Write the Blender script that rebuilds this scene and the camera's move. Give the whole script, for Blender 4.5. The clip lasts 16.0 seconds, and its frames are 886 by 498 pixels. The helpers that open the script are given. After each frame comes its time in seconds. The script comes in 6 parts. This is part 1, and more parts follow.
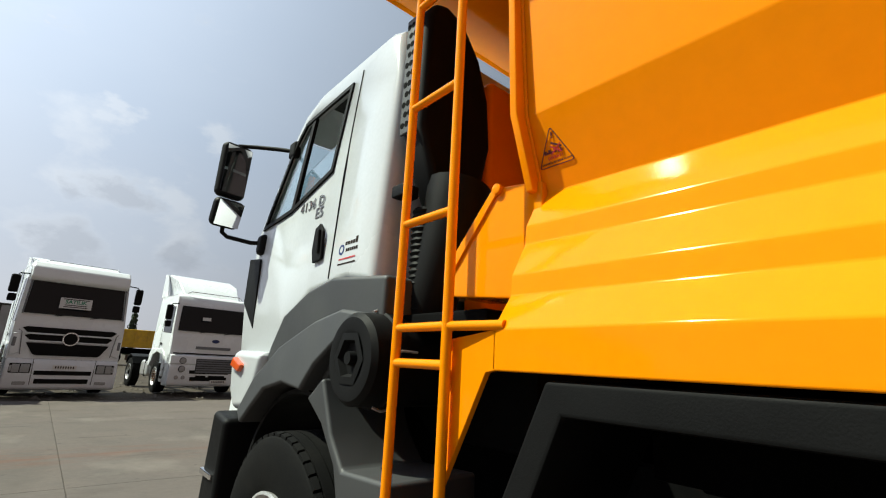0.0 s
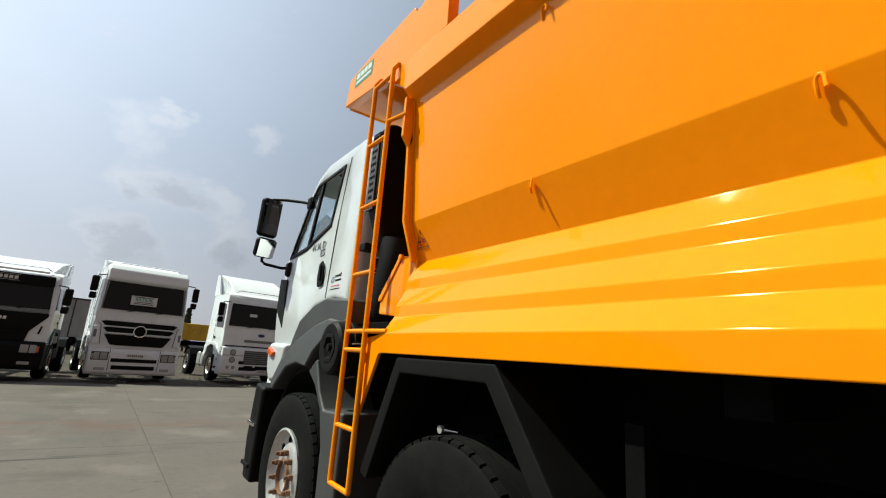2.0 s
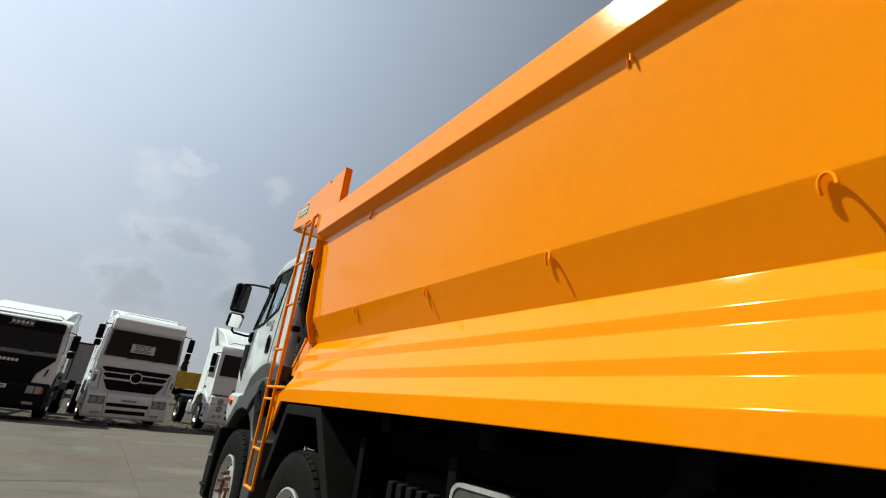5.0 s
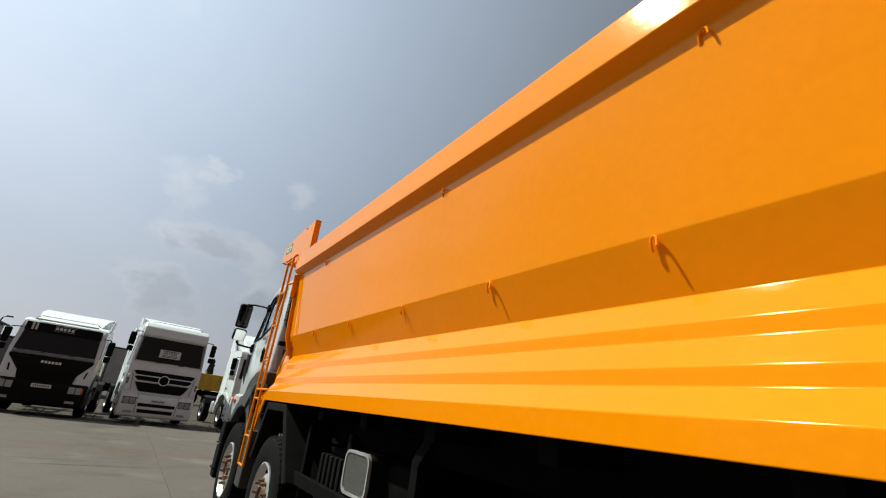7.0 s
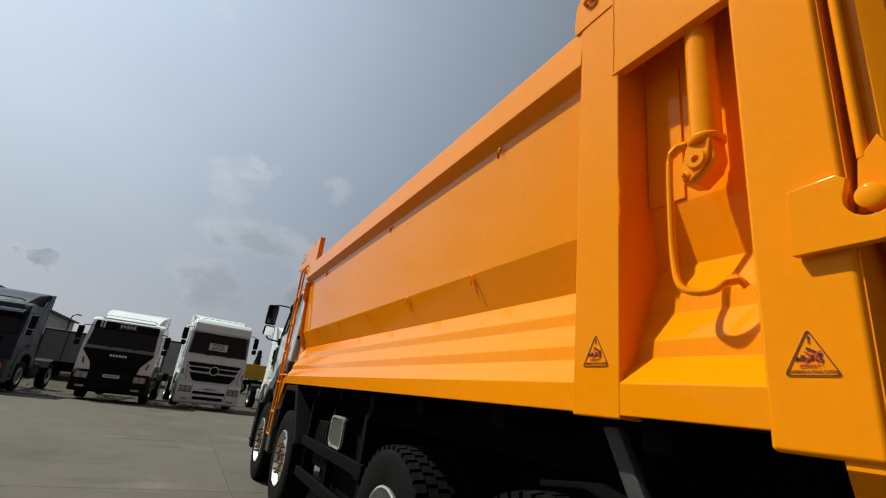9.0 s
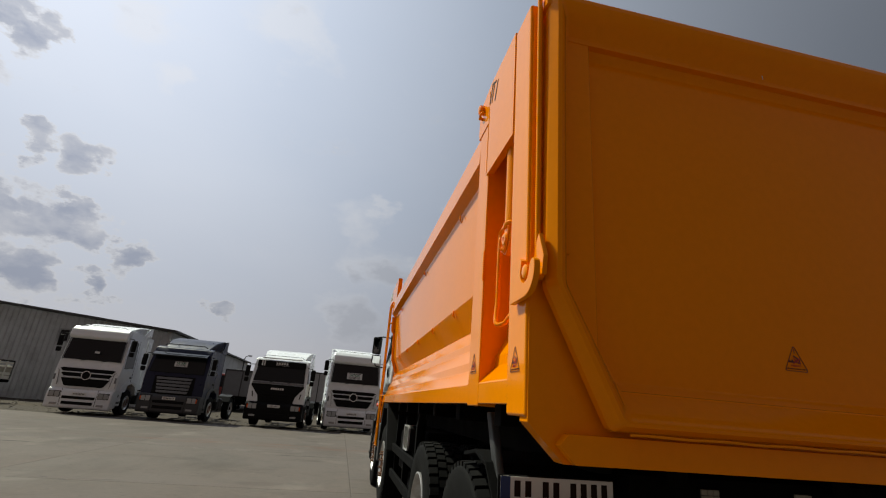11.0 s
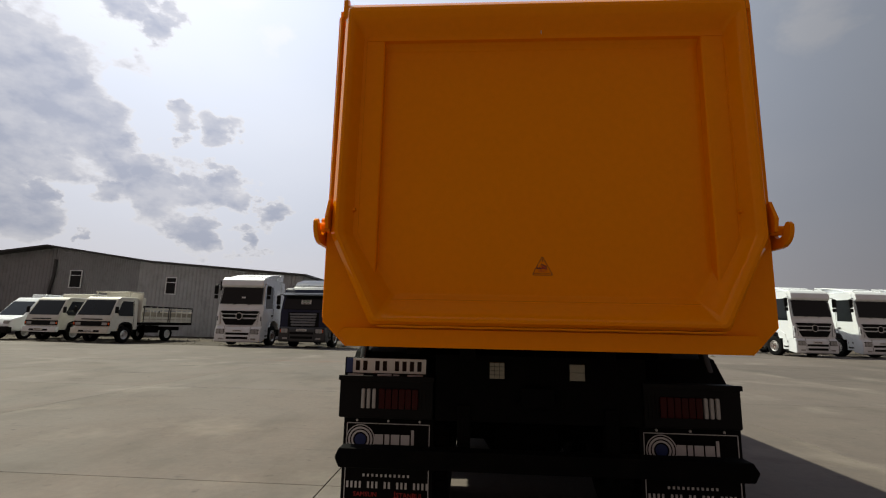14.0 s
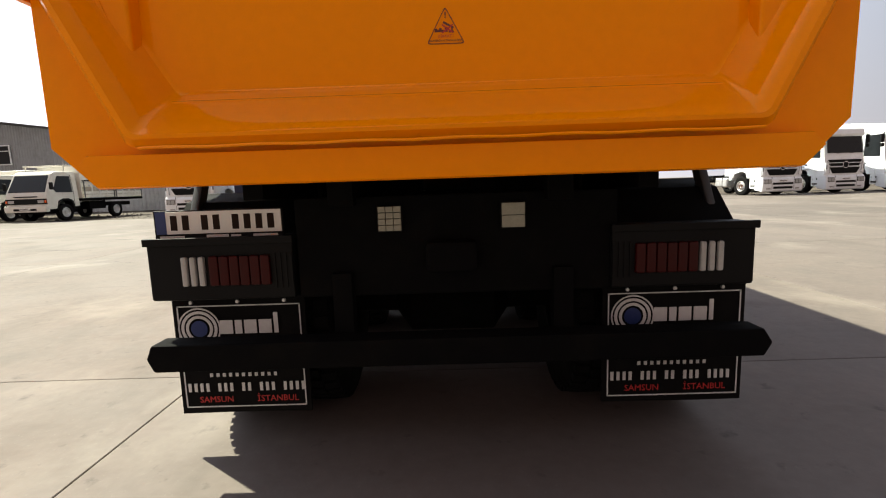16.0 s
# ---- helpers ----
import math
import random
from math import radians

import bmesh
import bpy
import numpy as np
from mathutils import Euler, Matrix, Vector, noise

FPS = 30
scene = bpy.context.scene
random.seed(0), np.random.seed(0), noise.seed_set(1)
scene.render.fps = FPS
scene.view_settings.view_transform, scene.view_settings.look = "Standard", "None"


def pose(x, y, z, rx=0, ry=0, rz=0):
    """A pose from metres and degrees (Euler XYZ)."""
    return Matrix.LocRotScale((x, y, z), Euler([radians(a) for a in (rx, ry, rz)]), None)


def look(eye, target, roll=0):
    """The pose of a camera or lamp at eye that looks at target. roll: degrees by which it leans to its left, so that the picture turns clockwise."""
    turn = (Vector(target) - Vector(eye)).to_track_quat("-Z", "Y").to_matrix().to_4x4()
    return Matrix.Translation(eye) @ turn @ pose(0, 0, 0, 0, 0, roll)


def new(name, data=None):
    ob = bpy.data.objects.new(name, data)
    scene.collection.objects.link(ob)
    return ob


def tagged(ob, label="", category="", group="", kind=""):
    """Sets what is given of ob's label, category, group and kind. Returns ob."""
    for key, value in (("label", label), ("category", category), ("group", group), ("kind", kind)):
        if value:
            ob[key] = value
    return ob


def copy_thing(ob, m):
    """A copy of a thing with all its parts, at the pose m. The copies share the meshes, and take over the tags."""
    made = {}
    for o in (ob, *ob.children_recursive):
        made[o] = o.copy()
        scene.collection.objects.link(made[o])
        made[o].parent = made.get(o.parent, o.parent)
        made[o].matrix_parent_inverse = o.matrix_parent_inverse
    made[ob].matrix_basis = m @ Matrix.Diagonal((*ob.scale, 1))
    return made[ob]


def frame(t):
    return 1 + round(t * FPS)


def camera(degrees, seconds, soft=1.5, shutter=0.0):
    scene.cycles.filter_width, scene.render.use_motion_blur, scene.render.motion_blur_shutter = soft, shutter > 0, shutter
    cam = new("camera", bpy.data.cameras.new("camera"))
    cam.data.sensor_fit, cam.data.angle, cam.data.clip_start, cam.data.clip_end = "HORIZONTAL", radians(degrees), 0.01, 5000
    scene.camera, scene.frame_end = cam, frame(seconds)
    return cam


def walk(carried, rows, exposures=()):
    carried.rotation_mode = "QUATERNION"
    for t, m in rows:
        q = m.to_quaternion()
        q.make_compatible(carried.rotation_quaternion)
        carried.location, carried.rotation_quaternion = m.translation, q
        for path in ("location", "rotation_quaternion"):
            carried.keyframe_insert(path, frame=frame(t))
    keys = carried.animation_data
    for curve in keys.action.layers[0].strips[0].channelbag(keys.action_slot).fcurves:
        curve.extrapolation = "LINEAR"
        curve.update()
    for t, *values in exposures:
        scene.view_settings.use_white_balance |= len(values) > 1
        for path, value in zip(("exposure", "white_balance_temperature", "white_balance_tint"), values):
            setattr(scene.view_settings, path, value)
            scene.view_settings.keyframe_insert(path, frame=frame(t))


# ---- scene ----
cam = camera(87.0, 16.0, 1.15)
PATH = [
    (0, (-2.032, 5.335, 1.349), (-0.791, 6.827, 1.833), 3.0),
    (0.5, (-2.16, 5.038, 1.343), (-0.933, 6.567, 1.739), 2.5),
    (1, (-2.245, 4.682, 1.334), (-1.059, 6.261, 1.65), 2.8),
    (1.5, (-2.299, 4.371, 1.329), (-1.143, 5.964, 1.688), 3.9),
    (2, (-2.327, 4.075, 1.329), (-1.215, 5.672, 1.793), 4.2),
    (2.5, (-2.316, 3.763, 1.321), (-1.258, 5.365, 1.88), 5.2),
    (3, (-2.364, 3.451, 1.3), (-1.284, 5.034, 1.874), 6.0),
    (3.5, (-2.371, 3.17, 1.313), (-1.265, 4.721, 1.922), 6.1),
    (4, (-2.362, 2.852, 1.318), (-1.29, 4.435, 1.904), 6.9),
    (4.2, (-2.374, 2.748, 1.322), (-1.31, 4.324, 1.943), 7.0),
    (6.5, (-2.485, 1.212, 1.345), (-1.501, 2.799, 2.061), 7.2),
    (7, (-2.455, 0.859, 1.347), (-1.499, 2.474, 2.039), 7.4),
    (7.5, (-2.45, 0.533, 1.323), (-1.502, 2.16, 2.0), 7.5),
    (8, (-2.431, 0.206, 1.311), (-1.479, 1.824, 2.0), 6.8),
    (8.5, (-2.41, -0.112, 1.327), (-1.498, 1.533, 2.005), 7.0),
    (9, (-2.402, -0.439, 1.313), (-1.567, 1.266, 1.942), 7.0),
    (9.5, (-2.324, -0.755, 1.303), (-1.594, 0.992, 1.946), 5.3),
    (9.7, (-2.262, -0.884, 1.307), (-1.606, 0.896, 1.941), 5.5),
    (11.8, (-1.59, -2.071, 1.298), (-1.393, -0.191, 1.951), 3.2),
    (12, (-1.499, -2.163, 1.301), (-1.345, -0.266, 1.914), 2.9),
    (12.5, (-1.224, -2.349, 1.304), (-1.204, -0.443, 1.911), 1.3),
    (13, (-0.908, -2.488, 1.295), (-1.01, -0.584, 1.899), 1.3),
    (13.5, (-0.613, -2.637, 1.295), (-0.78, -0.716, 1.826), 2.4),
    (14, (-0.397, -2.624, 1.279), (-0.524, -0.655, 1.601), 1.2),
    (14.5, (-0.265, -2.485, 1.233), (-0.408, -0.498, 1.411), 1.0),
    (15, (-0.242, -2.211, 1.192), (-0.348, -0.213, 1.188), 0.2),
    (15.5, (-0.174, -1.864, 1.132), (-0.235, 0.13, 0.991), -1.6),
    (16, (-0.012, -1.487, 1.134), (-0.036, 0.494, 0.863), -1.9),
]
EXPOSURES = ((0, 0.52), (1.5, 0.48), (3, 0.36), (4, 0.28), (7, 0.2), (8, 0.08), (8.5, 0.02), (9, -0.06), (9.5, -0.08), (12, -0.05), (13.5, 0.10), (14, 0.26), (14.5, 0.50), (15, 0.86), (15.5, 1.24), (16, 1.66))
# the clip's white balance warms as the camera comes round to the shaded tailgate
EXPOSURES = [(t, stops, 6500 + 400 * min(max((t - 9.5) / 2.5, 0), 1), 10 + 6 * min(max((t - 9.5) / 2.5, 0), 1)) for t, stops in EXPOSURES]
walk(cam, [(t, look(eye, target, roll)) for t, eye, target, roll in PATH], EXPOSURES)

# ---- world, sun ----
SUN_TO = Vector((-0.61, 0.45, 1.0)).normalized()
elev = math.asin(SUN_TO.z)
world = bpy.data.worlds.new("world")
scene.world = world
world.use_nodes = True
wn, wl = world.node_tree.nodes, world.node_tree.links
wn.clear()


def wnode(kind, **kw):
    n = wn.new(kind)
    for k, v in kw.items():
        n.inputs[k].default_value = v
    return n


sky = wn.new("ShaderNodeTexSky")
sky.sky_type = "NISHITA"
sky.sun_disc = False
sky.sun_elevation = elev
sky.sun_rotation = math.atan2(SUN_TO.x, SUN_TO.y)
sky.air_density, sky.dust_density, sky.ozone_density = 1.0, 2.6, 1.2
coord = wn.new("ShaderNodeTexCoord")
sep = wn.new("ShaderNodeSeparateXYZ")
wl.new(coord.outputs["Generated"], sep.inputs[0])


def wmath(op, a, b):
    n = wn.new("ShaderNodeMath")
    n.operation = op
    for i, v in enumerate((a, b)):
        if isinstance(v, (int, float)):
            n.inputs[i].default_value = v
        else:
            wl.new(v, n.inputs[i])
    return n.outputs[0]


height = wmath("MAXIMUM", sep.outputs["Z"], 0.0)
flat = wmath("ADD", height, 0.22)
comb = wn.new("ShaderNodeCombineXYZ")
wl.new(wmath("DIVIDE", sep.outputs["X"], flat), comb.inputs[0])
wl.new(wmath("DIVIDE", sep.outputs["Y"], flat), comb.inputs[1])


def wramp(fac, stops):
    n = wn.new("ShaderNodeValToRGB")
    el = n.color_ramp.elements
    el[0].position, el[0].color = stops[0][0], (*[stops[0][1]] * 3, 1)
    el[1].position, el[1].color = stops[-1][0], (*[stops[-1][1]] * 3, 1)
    for p, v in stops[1:-1]:
        e = el.new(p)
        e.color = (v, v, v, 1)
    wl.new(fac, n.inputs[0])
    return n.outputs[0]


# clouds: direction and tightness; grey-based banks and thin white puffs
BANKS = (((-0.713, 0.546, 0.439), 657), ((-0.715, 0.598, 0.362), 136), ((-0.680, 0.622, 0.388), 292), ((-0.664, 0.657, 0.357), 203), ((-0.637, 0.700, 0.323), 292),
         ((-0.610, 0.736, 0.294), 811), ((-0.712, 0.638, 0.293), 227), ((-0.571, 0.636, 0.520), 931), ((-0.539, 0.685, 0.491), 1508), ((-0.532, 0.770, 0.352), 1825),
         ((-0.482, 0.805, 0.345), 1268), ((-0.568, 0.788, 0.238), 608), ((-0.513, 0.827, 0.230), 608), ((-0.467, 0.856, 0.222), 1027), ((-0.409, 0.886, 0.217), 1825),
         ((-0.488, 0.831, 0.266), 2430), ((-0.626, 0.748, 0.221), 1268), ((-0.524, 0.838, 0.156), 1268), ((-0.443, 0.884, 0.150), 2095), ((-0.740, 0.650, 0.174), 456),
         ((-0.715, 0.682, 0.155), 657), ((-0.704, 0.682, 0.195), 1421), ((-0.655, 0.743, 0.141), 5070), ((-0.253, 0.956, 0.150), 2628))
PUFFS = (((-0.413, 0.700, 0.582), 1027), ((-0.375, 0.770, 0.516), 1341), ((-0.180, 0.740, 0.649), 456), ((-0.381, 0.664, 0.643), 657), ((0.025, 0.918, 0.396), 4107),
         ((-0.002, 0.939, 0.345), 811), ((0.053, 0.961, 0.272), 811), ((-0.003, 0.966, 0.260), 1027), ((0.188, 0.899, 0.396), 2095), ((-0.005, 0.986, 0.167), 657),
         ((0.169, 0.966, 0.198), 657), ((0.133, 0.956, 0.261), 1341), ((0.523, 0.703, 0.482), 600))
SHADED = (((0.058, 0.962, 0.266), 1825), ((0.000, 0.968, 0.249), 2430), ((0.003, 0.987, 0.161), 1138), ((0.175, 0.969, 0.174), 1138))


def wnoise(scale, detail, rough, shift):
    m = wn.new("ShaderNodeVectorMath")
    m.operation = "ADD"
    m.inputs[1].default_value = shift
    wl.new(comb.outputs[0], m.inputs[0])
    n = wnode("ShaderNodeTexNoise", Scale=scale, Detail=detail, Roughness=rough)
    wl.new(m.outputs[0], n.inputs["Vector"])
    return n.outputs[0]


def wmix(fac, a, b):
    n = wn.new("ShaderNodeMix")
    n.data_type = "RGBA"
    for sock, v in ((n.inputs["Factor"], fac), (n.inputs["A"], a), (n.inputs["B"], b)):
        if isinstance(v, (tuple, float)):
            sock.default_value = v
        else:
            wl.new(v, sock)
    return n.outputs["Result"]


sunward = wn.new("ShaderNodeVectorMath")
sunward.operation = "DOT_PRODUCT"
sunward.inputs[1].default_value = Vector((-0.40, 0.70, 0.60)).normalized()
wl.new(coord.outputs["Generated"], sunward.inputs[0])
glow = wmath("POWER", wmath("MULTIPLY", wmath("ADD", sunward.outputs["Value"], 1.0), 0.5), 4.2)
# heaps of cumulus low over the shed, single puffs elsewhere
stretch = wn.new("ShaderNodeVectorMath")
stretch.operation = "MULTIPLY"
stretch.inputs[1].default_value = (1.0, 1.0, 1.7)
wl.new(coord.outputs["Generated"], stretch.inputs[0])
lumps = wnode("ShaderNodeTexNoise", Scale=9.0, Detail=10.0, Roughness=0.56, Distortion=0.0)
wl.new(stretch.outputs[0], lumps.inputs["Vector"])

drift = wnode("ShaderNodeTexNoise", Scale=11.0, Detail=7.0, Roughness=0.6)
wl.new(stretch.outputs[0], drift.inputs["Vector"])
centred = wn.new("ShaderNodeVectorMath")
centred.operation = "MULTIPLY_ADD"
centred.inputs[1].default_value, centred.inputs[2].default_value = (0.17, 0.17, 0.12), (-0.085, -0.085, -0.06)
wl.new(drift.outputs["Color"], centred.inputs[0])
pushed = wn.new("ShaderNodeVectorMath")
pushed.operation = "ADD"
wl.new(coord.outputs["Generated"], pushed.inputs[0])
wl.new(centred.outputs[0], pushed.inputs[1])
way = wn.new("ShaderNodeVectorMath")
way.operation = "NORMALIZE"
wl.new(pushed.outputs[0], way.inputs[0])


def wblobs(kind):
    most = None
    for towards, tightness in kind:
        d = wn.new("ShaderNodeVectorMath")
        d.operation = "DOT_PRODUCT"
        d.inputs[1].default_value = Vector(towards).normalized()
        wl.new(way.outputs[0], d.inputs[0])
        blob = wmath("POWER", wmath("MAXIMUM", d.outputs["Value"], 0.0), tightness)
        most = blob if most is None else wmath("MAXIMUM", most, blob)
    return most


bank, wisp, smudge = wblobs(BANKS), wblobs(PUFFS), wblobs(SHADED)
ragged = wmath("SUBTRACT", lumps.outputs[0], 0.5)
heap = wmath("ADD", wmath("MULTIPLY", ragged, 1.7), bank)
puff = wramp(heap, [(0.34, 0.0), (0.44, 0.7), (0.54, 1.0)])
core = wramp(heap, [(0.40, 0.0), (0.60, 0.75), (0.85, 1.0)])
thin = wmath("MULTIPLY", wramp(wmath("ADD", wmath("MULTIPLY", ragged, 1.9), wisp), [(0.25, 0.0), (0.90, 1.0)]), 0.42)
folds = wnode("ShaderNodeTexNoise", Scale=17.0, Detail=6.0, Roughness=0.55)
wl.new(stretch.outputs[0], folds.inputs["Vector"])
core = wmath("MULTIPLY", core, wramp(folds.outputs[0], [(0.34, 0.55), (0.60, 1.0)]))
veil = wramp(wnoise(0.7, 5, 0.5, (9.0, 2.0, 4)), [(0.30, 0.1), (0.75, 0.9)])
haze = wramp(height, [(0.0, 0.95), (0.06, 0.80), (0.18, 0.40), (0.4, 0.12), (1.0, 0.0)])


def wscale(color, fac):
    n = wn.new("ShaderNodeVectorMath")
    n.operation = "SCALE"
    if isinstance(color, tuple):
        n.inputs[0].default_value = color[:3]
    else:
        wl.new(color, n.inputs[0])
    wl.new(fac, n.inputs["Scale"])
    return n.outputs[0]


# haze and thin cloud are brightest towards the sun and fade on the far side of the sky
lit = wmath("ADD", wmath("MULTIPLY", glow, 1.39), 0.15)
low = wmath("ADD", wmath("MULTIPLY", glow, 1.28), 0.18)
VEIL, WHITE, GREY, PALE = (6.2, 7.8, 9.8), (9.8, 10.4, 10.9), (5.0, 5.8, 7.3), (8.6, 8.9, 9.5)
near_sun = wn.new("ShaderNodeVectorMath")
near_sun.operation = "DOT_PRODUCT"
near_sun.inputs[1].default_value = SUN_TO
wl.new(coord.outputs["Generated"], near_sun.inputs[0])
halo = wmath("MULTIPLY", wmath("POWER", wmath("MAXIMUM", near_sun.outputs["Value"], 0.0), 6.0), 0.9)
col = wmix(0.72, wscale(sky.outputs[0], wmath("ADD", wmath("MULTIPLY", glow, 0.9), 0.2)), wscale(VEIL, wmath("ADD", lit, halo)))
col = wmix(wmath("MULTIPLY", veil, 0.35), col, wscale(WHITE, wmath("ADD", lit, halo)))
col = wmix(haze, col, wscale(PALE, low))
cloud = wscale(wmix(core, (*WHITE, 1), (*GREY, 1)), wmath("ADD", wmath("ADD", wmath("MULTIPLY", glow, 1.22), 0.06), wmath("MULTIPLY", halo, 0.2)))
col = wmix(thin, col, wscale(WHITE, wmath("ADD", wmath("MULTIPLY", glow, 1.38), 0.10)))
col = wmix(wmath("MULTIPLY", wramp(wmath("ADD", wmath("MULTIPLY", ragged, 1.9), smudge), [(0.30, 0.0), (0.90, 1.0)]), 0.34), col, wscale(GREY, wmath("ADD", wmath("MULTIPLY", glow, 0.9), 0.10)))
col = wmix(wmath("MULTIPLY", puff, 0.92), col, cloud)
# warm fill added to the unseen sky behind the camera, brightens the tailgate
behind = wmath("MULTIPLY", wmath("MAXIMUM", wmath("MULTIPLY", sep.outputs["Y"], -1.0), 0.0), wramp(height, [(0.0, 0.55), (0.25, 1.0), (0.7, 0.9), (1.0, 0.3)]))
wadd = wn.new("ShaderNodeVectorMath")
wadd.operation = "ADD"
wl.new(col, wadd.inputs[0])
wl.new(wscale((2.4, 1.25, 0.7), behind), wadd.inputs[1])
col = wadd.outputs[0]
back = wnode("ShaderNodeBackground", Strength=0.056)
wl.new(col, back.inputs[0])
wout = wn.new("ShaderNodeOutputWorld")
wl.new(back.outputs[0], wout.inputs[0])

sun = new("sun", bpy.data.lights.new("sun", "SUN"))
sun.data.energy, sun.data.angle, sun.data.color = 4.8, radians(0.8), (0.94, 1.0, 0.80)
sun.matrix_basis = look(SUN_TO * 50, (0, 0, 0))


# ---- materials ----
def material(name, color, rough=0.5, metal=0.0, vary=0.15, scale=3.0, fine=60.0, bump=0.0, coat=0.0, tint=None, patch=0.0, spots=None,
             obj_random=0.0, ior=1.5, rough_vary=0.1, sheen=None):
    """A painted or raw surface: two scales of noise on tone and gloss, fine relief, patches of dirt in a second colour."""
    m = bpy.data.materials.new(name)
    m.use_nodes = True
    n, l = m.node_tree.nodes, m.node_tree.links
    b = n["Principled BSDF"]
    b.inputs["Metallic"].default_value = metal
    b.inputs["Coat Weight"].default_value = coat
    b.inputs["Coat Roughness"].default_value = 0.06
    b.inputs["IOR"].default_value = ior
    if sheen:
        b.inputs["Specular Tint"].default_value = (*sheen, 1)
    tc = n.new("ShaderNodeTexCoord")

    def noise_node(s, d=5.0, r=0.55):
        t = n.new("ShaderNodeTexNoise")
        t.inputs["Scale"].default_value, t.inputs["Detail"].default_value, t.inputs["Roughness"].default_value = s, d, r
        l.new(tc.outputs["Object"], t.inputs["Vector"])
        return t.outputs[0]

    big, small = noise_node(scale), noise_node(fine, 3.0)

    def ramp(fac, a, b_, p0=0.3, p1=0.7):
        r = n.new("ShaderNodeMapRange")
        r.inputs["From Min"].default_value, r.inputs["From Max"].default_value = p0, p1
        r.inputs["To Min"].default_value, r.inputs["To Max"].default_value = a, b_
        l.new(fac, r.inputs["Value"])
        return r.outputs[0]

    def mult(a, b_):
        t = n.new("ShaderNodeMath")
        t.operation = "MULTIPLY"
        l.new(a, t.inputs[0])
        l.new(b_, t.inputs[1])
        return t.outputs[0]

    tone = mult(ramp(big, 1 - vary, 1 + vary), ramp(small, 1 - vary * 0.6, 1 + vary * 0.6))
    if obj_random:
        oi = n.new("ShaderNodeObjectInfo")
        tone = mult(tone, ramp(oi.outputs["Random"], 1 - obj_random, 1 + obj_random, 0, 1))
    mixc = n.new("ShaderNodeMix")
    mixc.data_type = "RGBA"
    mixc.inputs["A"].default_value = (*color, 1)
    mixc.inputs["B"].default_value = (*(tint or color), 1)
    l.new(ramp(noise_node(scale * 1.7 + 0.3, 8.0, 0.65), 0.0, patch, 0.48, 0.68), mixc.inputs["Factor"])
    vm = n.new("ShaderNodeVectorMath")
    vm.operation = "SCALE"
    l.new(mixc.outputs["Result"], vm.inputs[0])
    l.new(tone, vm.inputs["Scale"])
    l.new(vm.outputs[0], b.inputs["Base Color"])
    l.new(ramp(big, max(rough - rough_vary, 0.02), min(rough + rough_vary, 1)), b.inputs["Roughness"])
    if bump:
        bp = n.new("ShaderNodeBump")
        bp.inputs["Strength"].default_value, bp.inputs["Distance"].default_value = 1.0, bump
        l.new(small, bp.inputs["Height"])
        l.new(bp.outputs[0], b.inputs["Normal"])
    return m


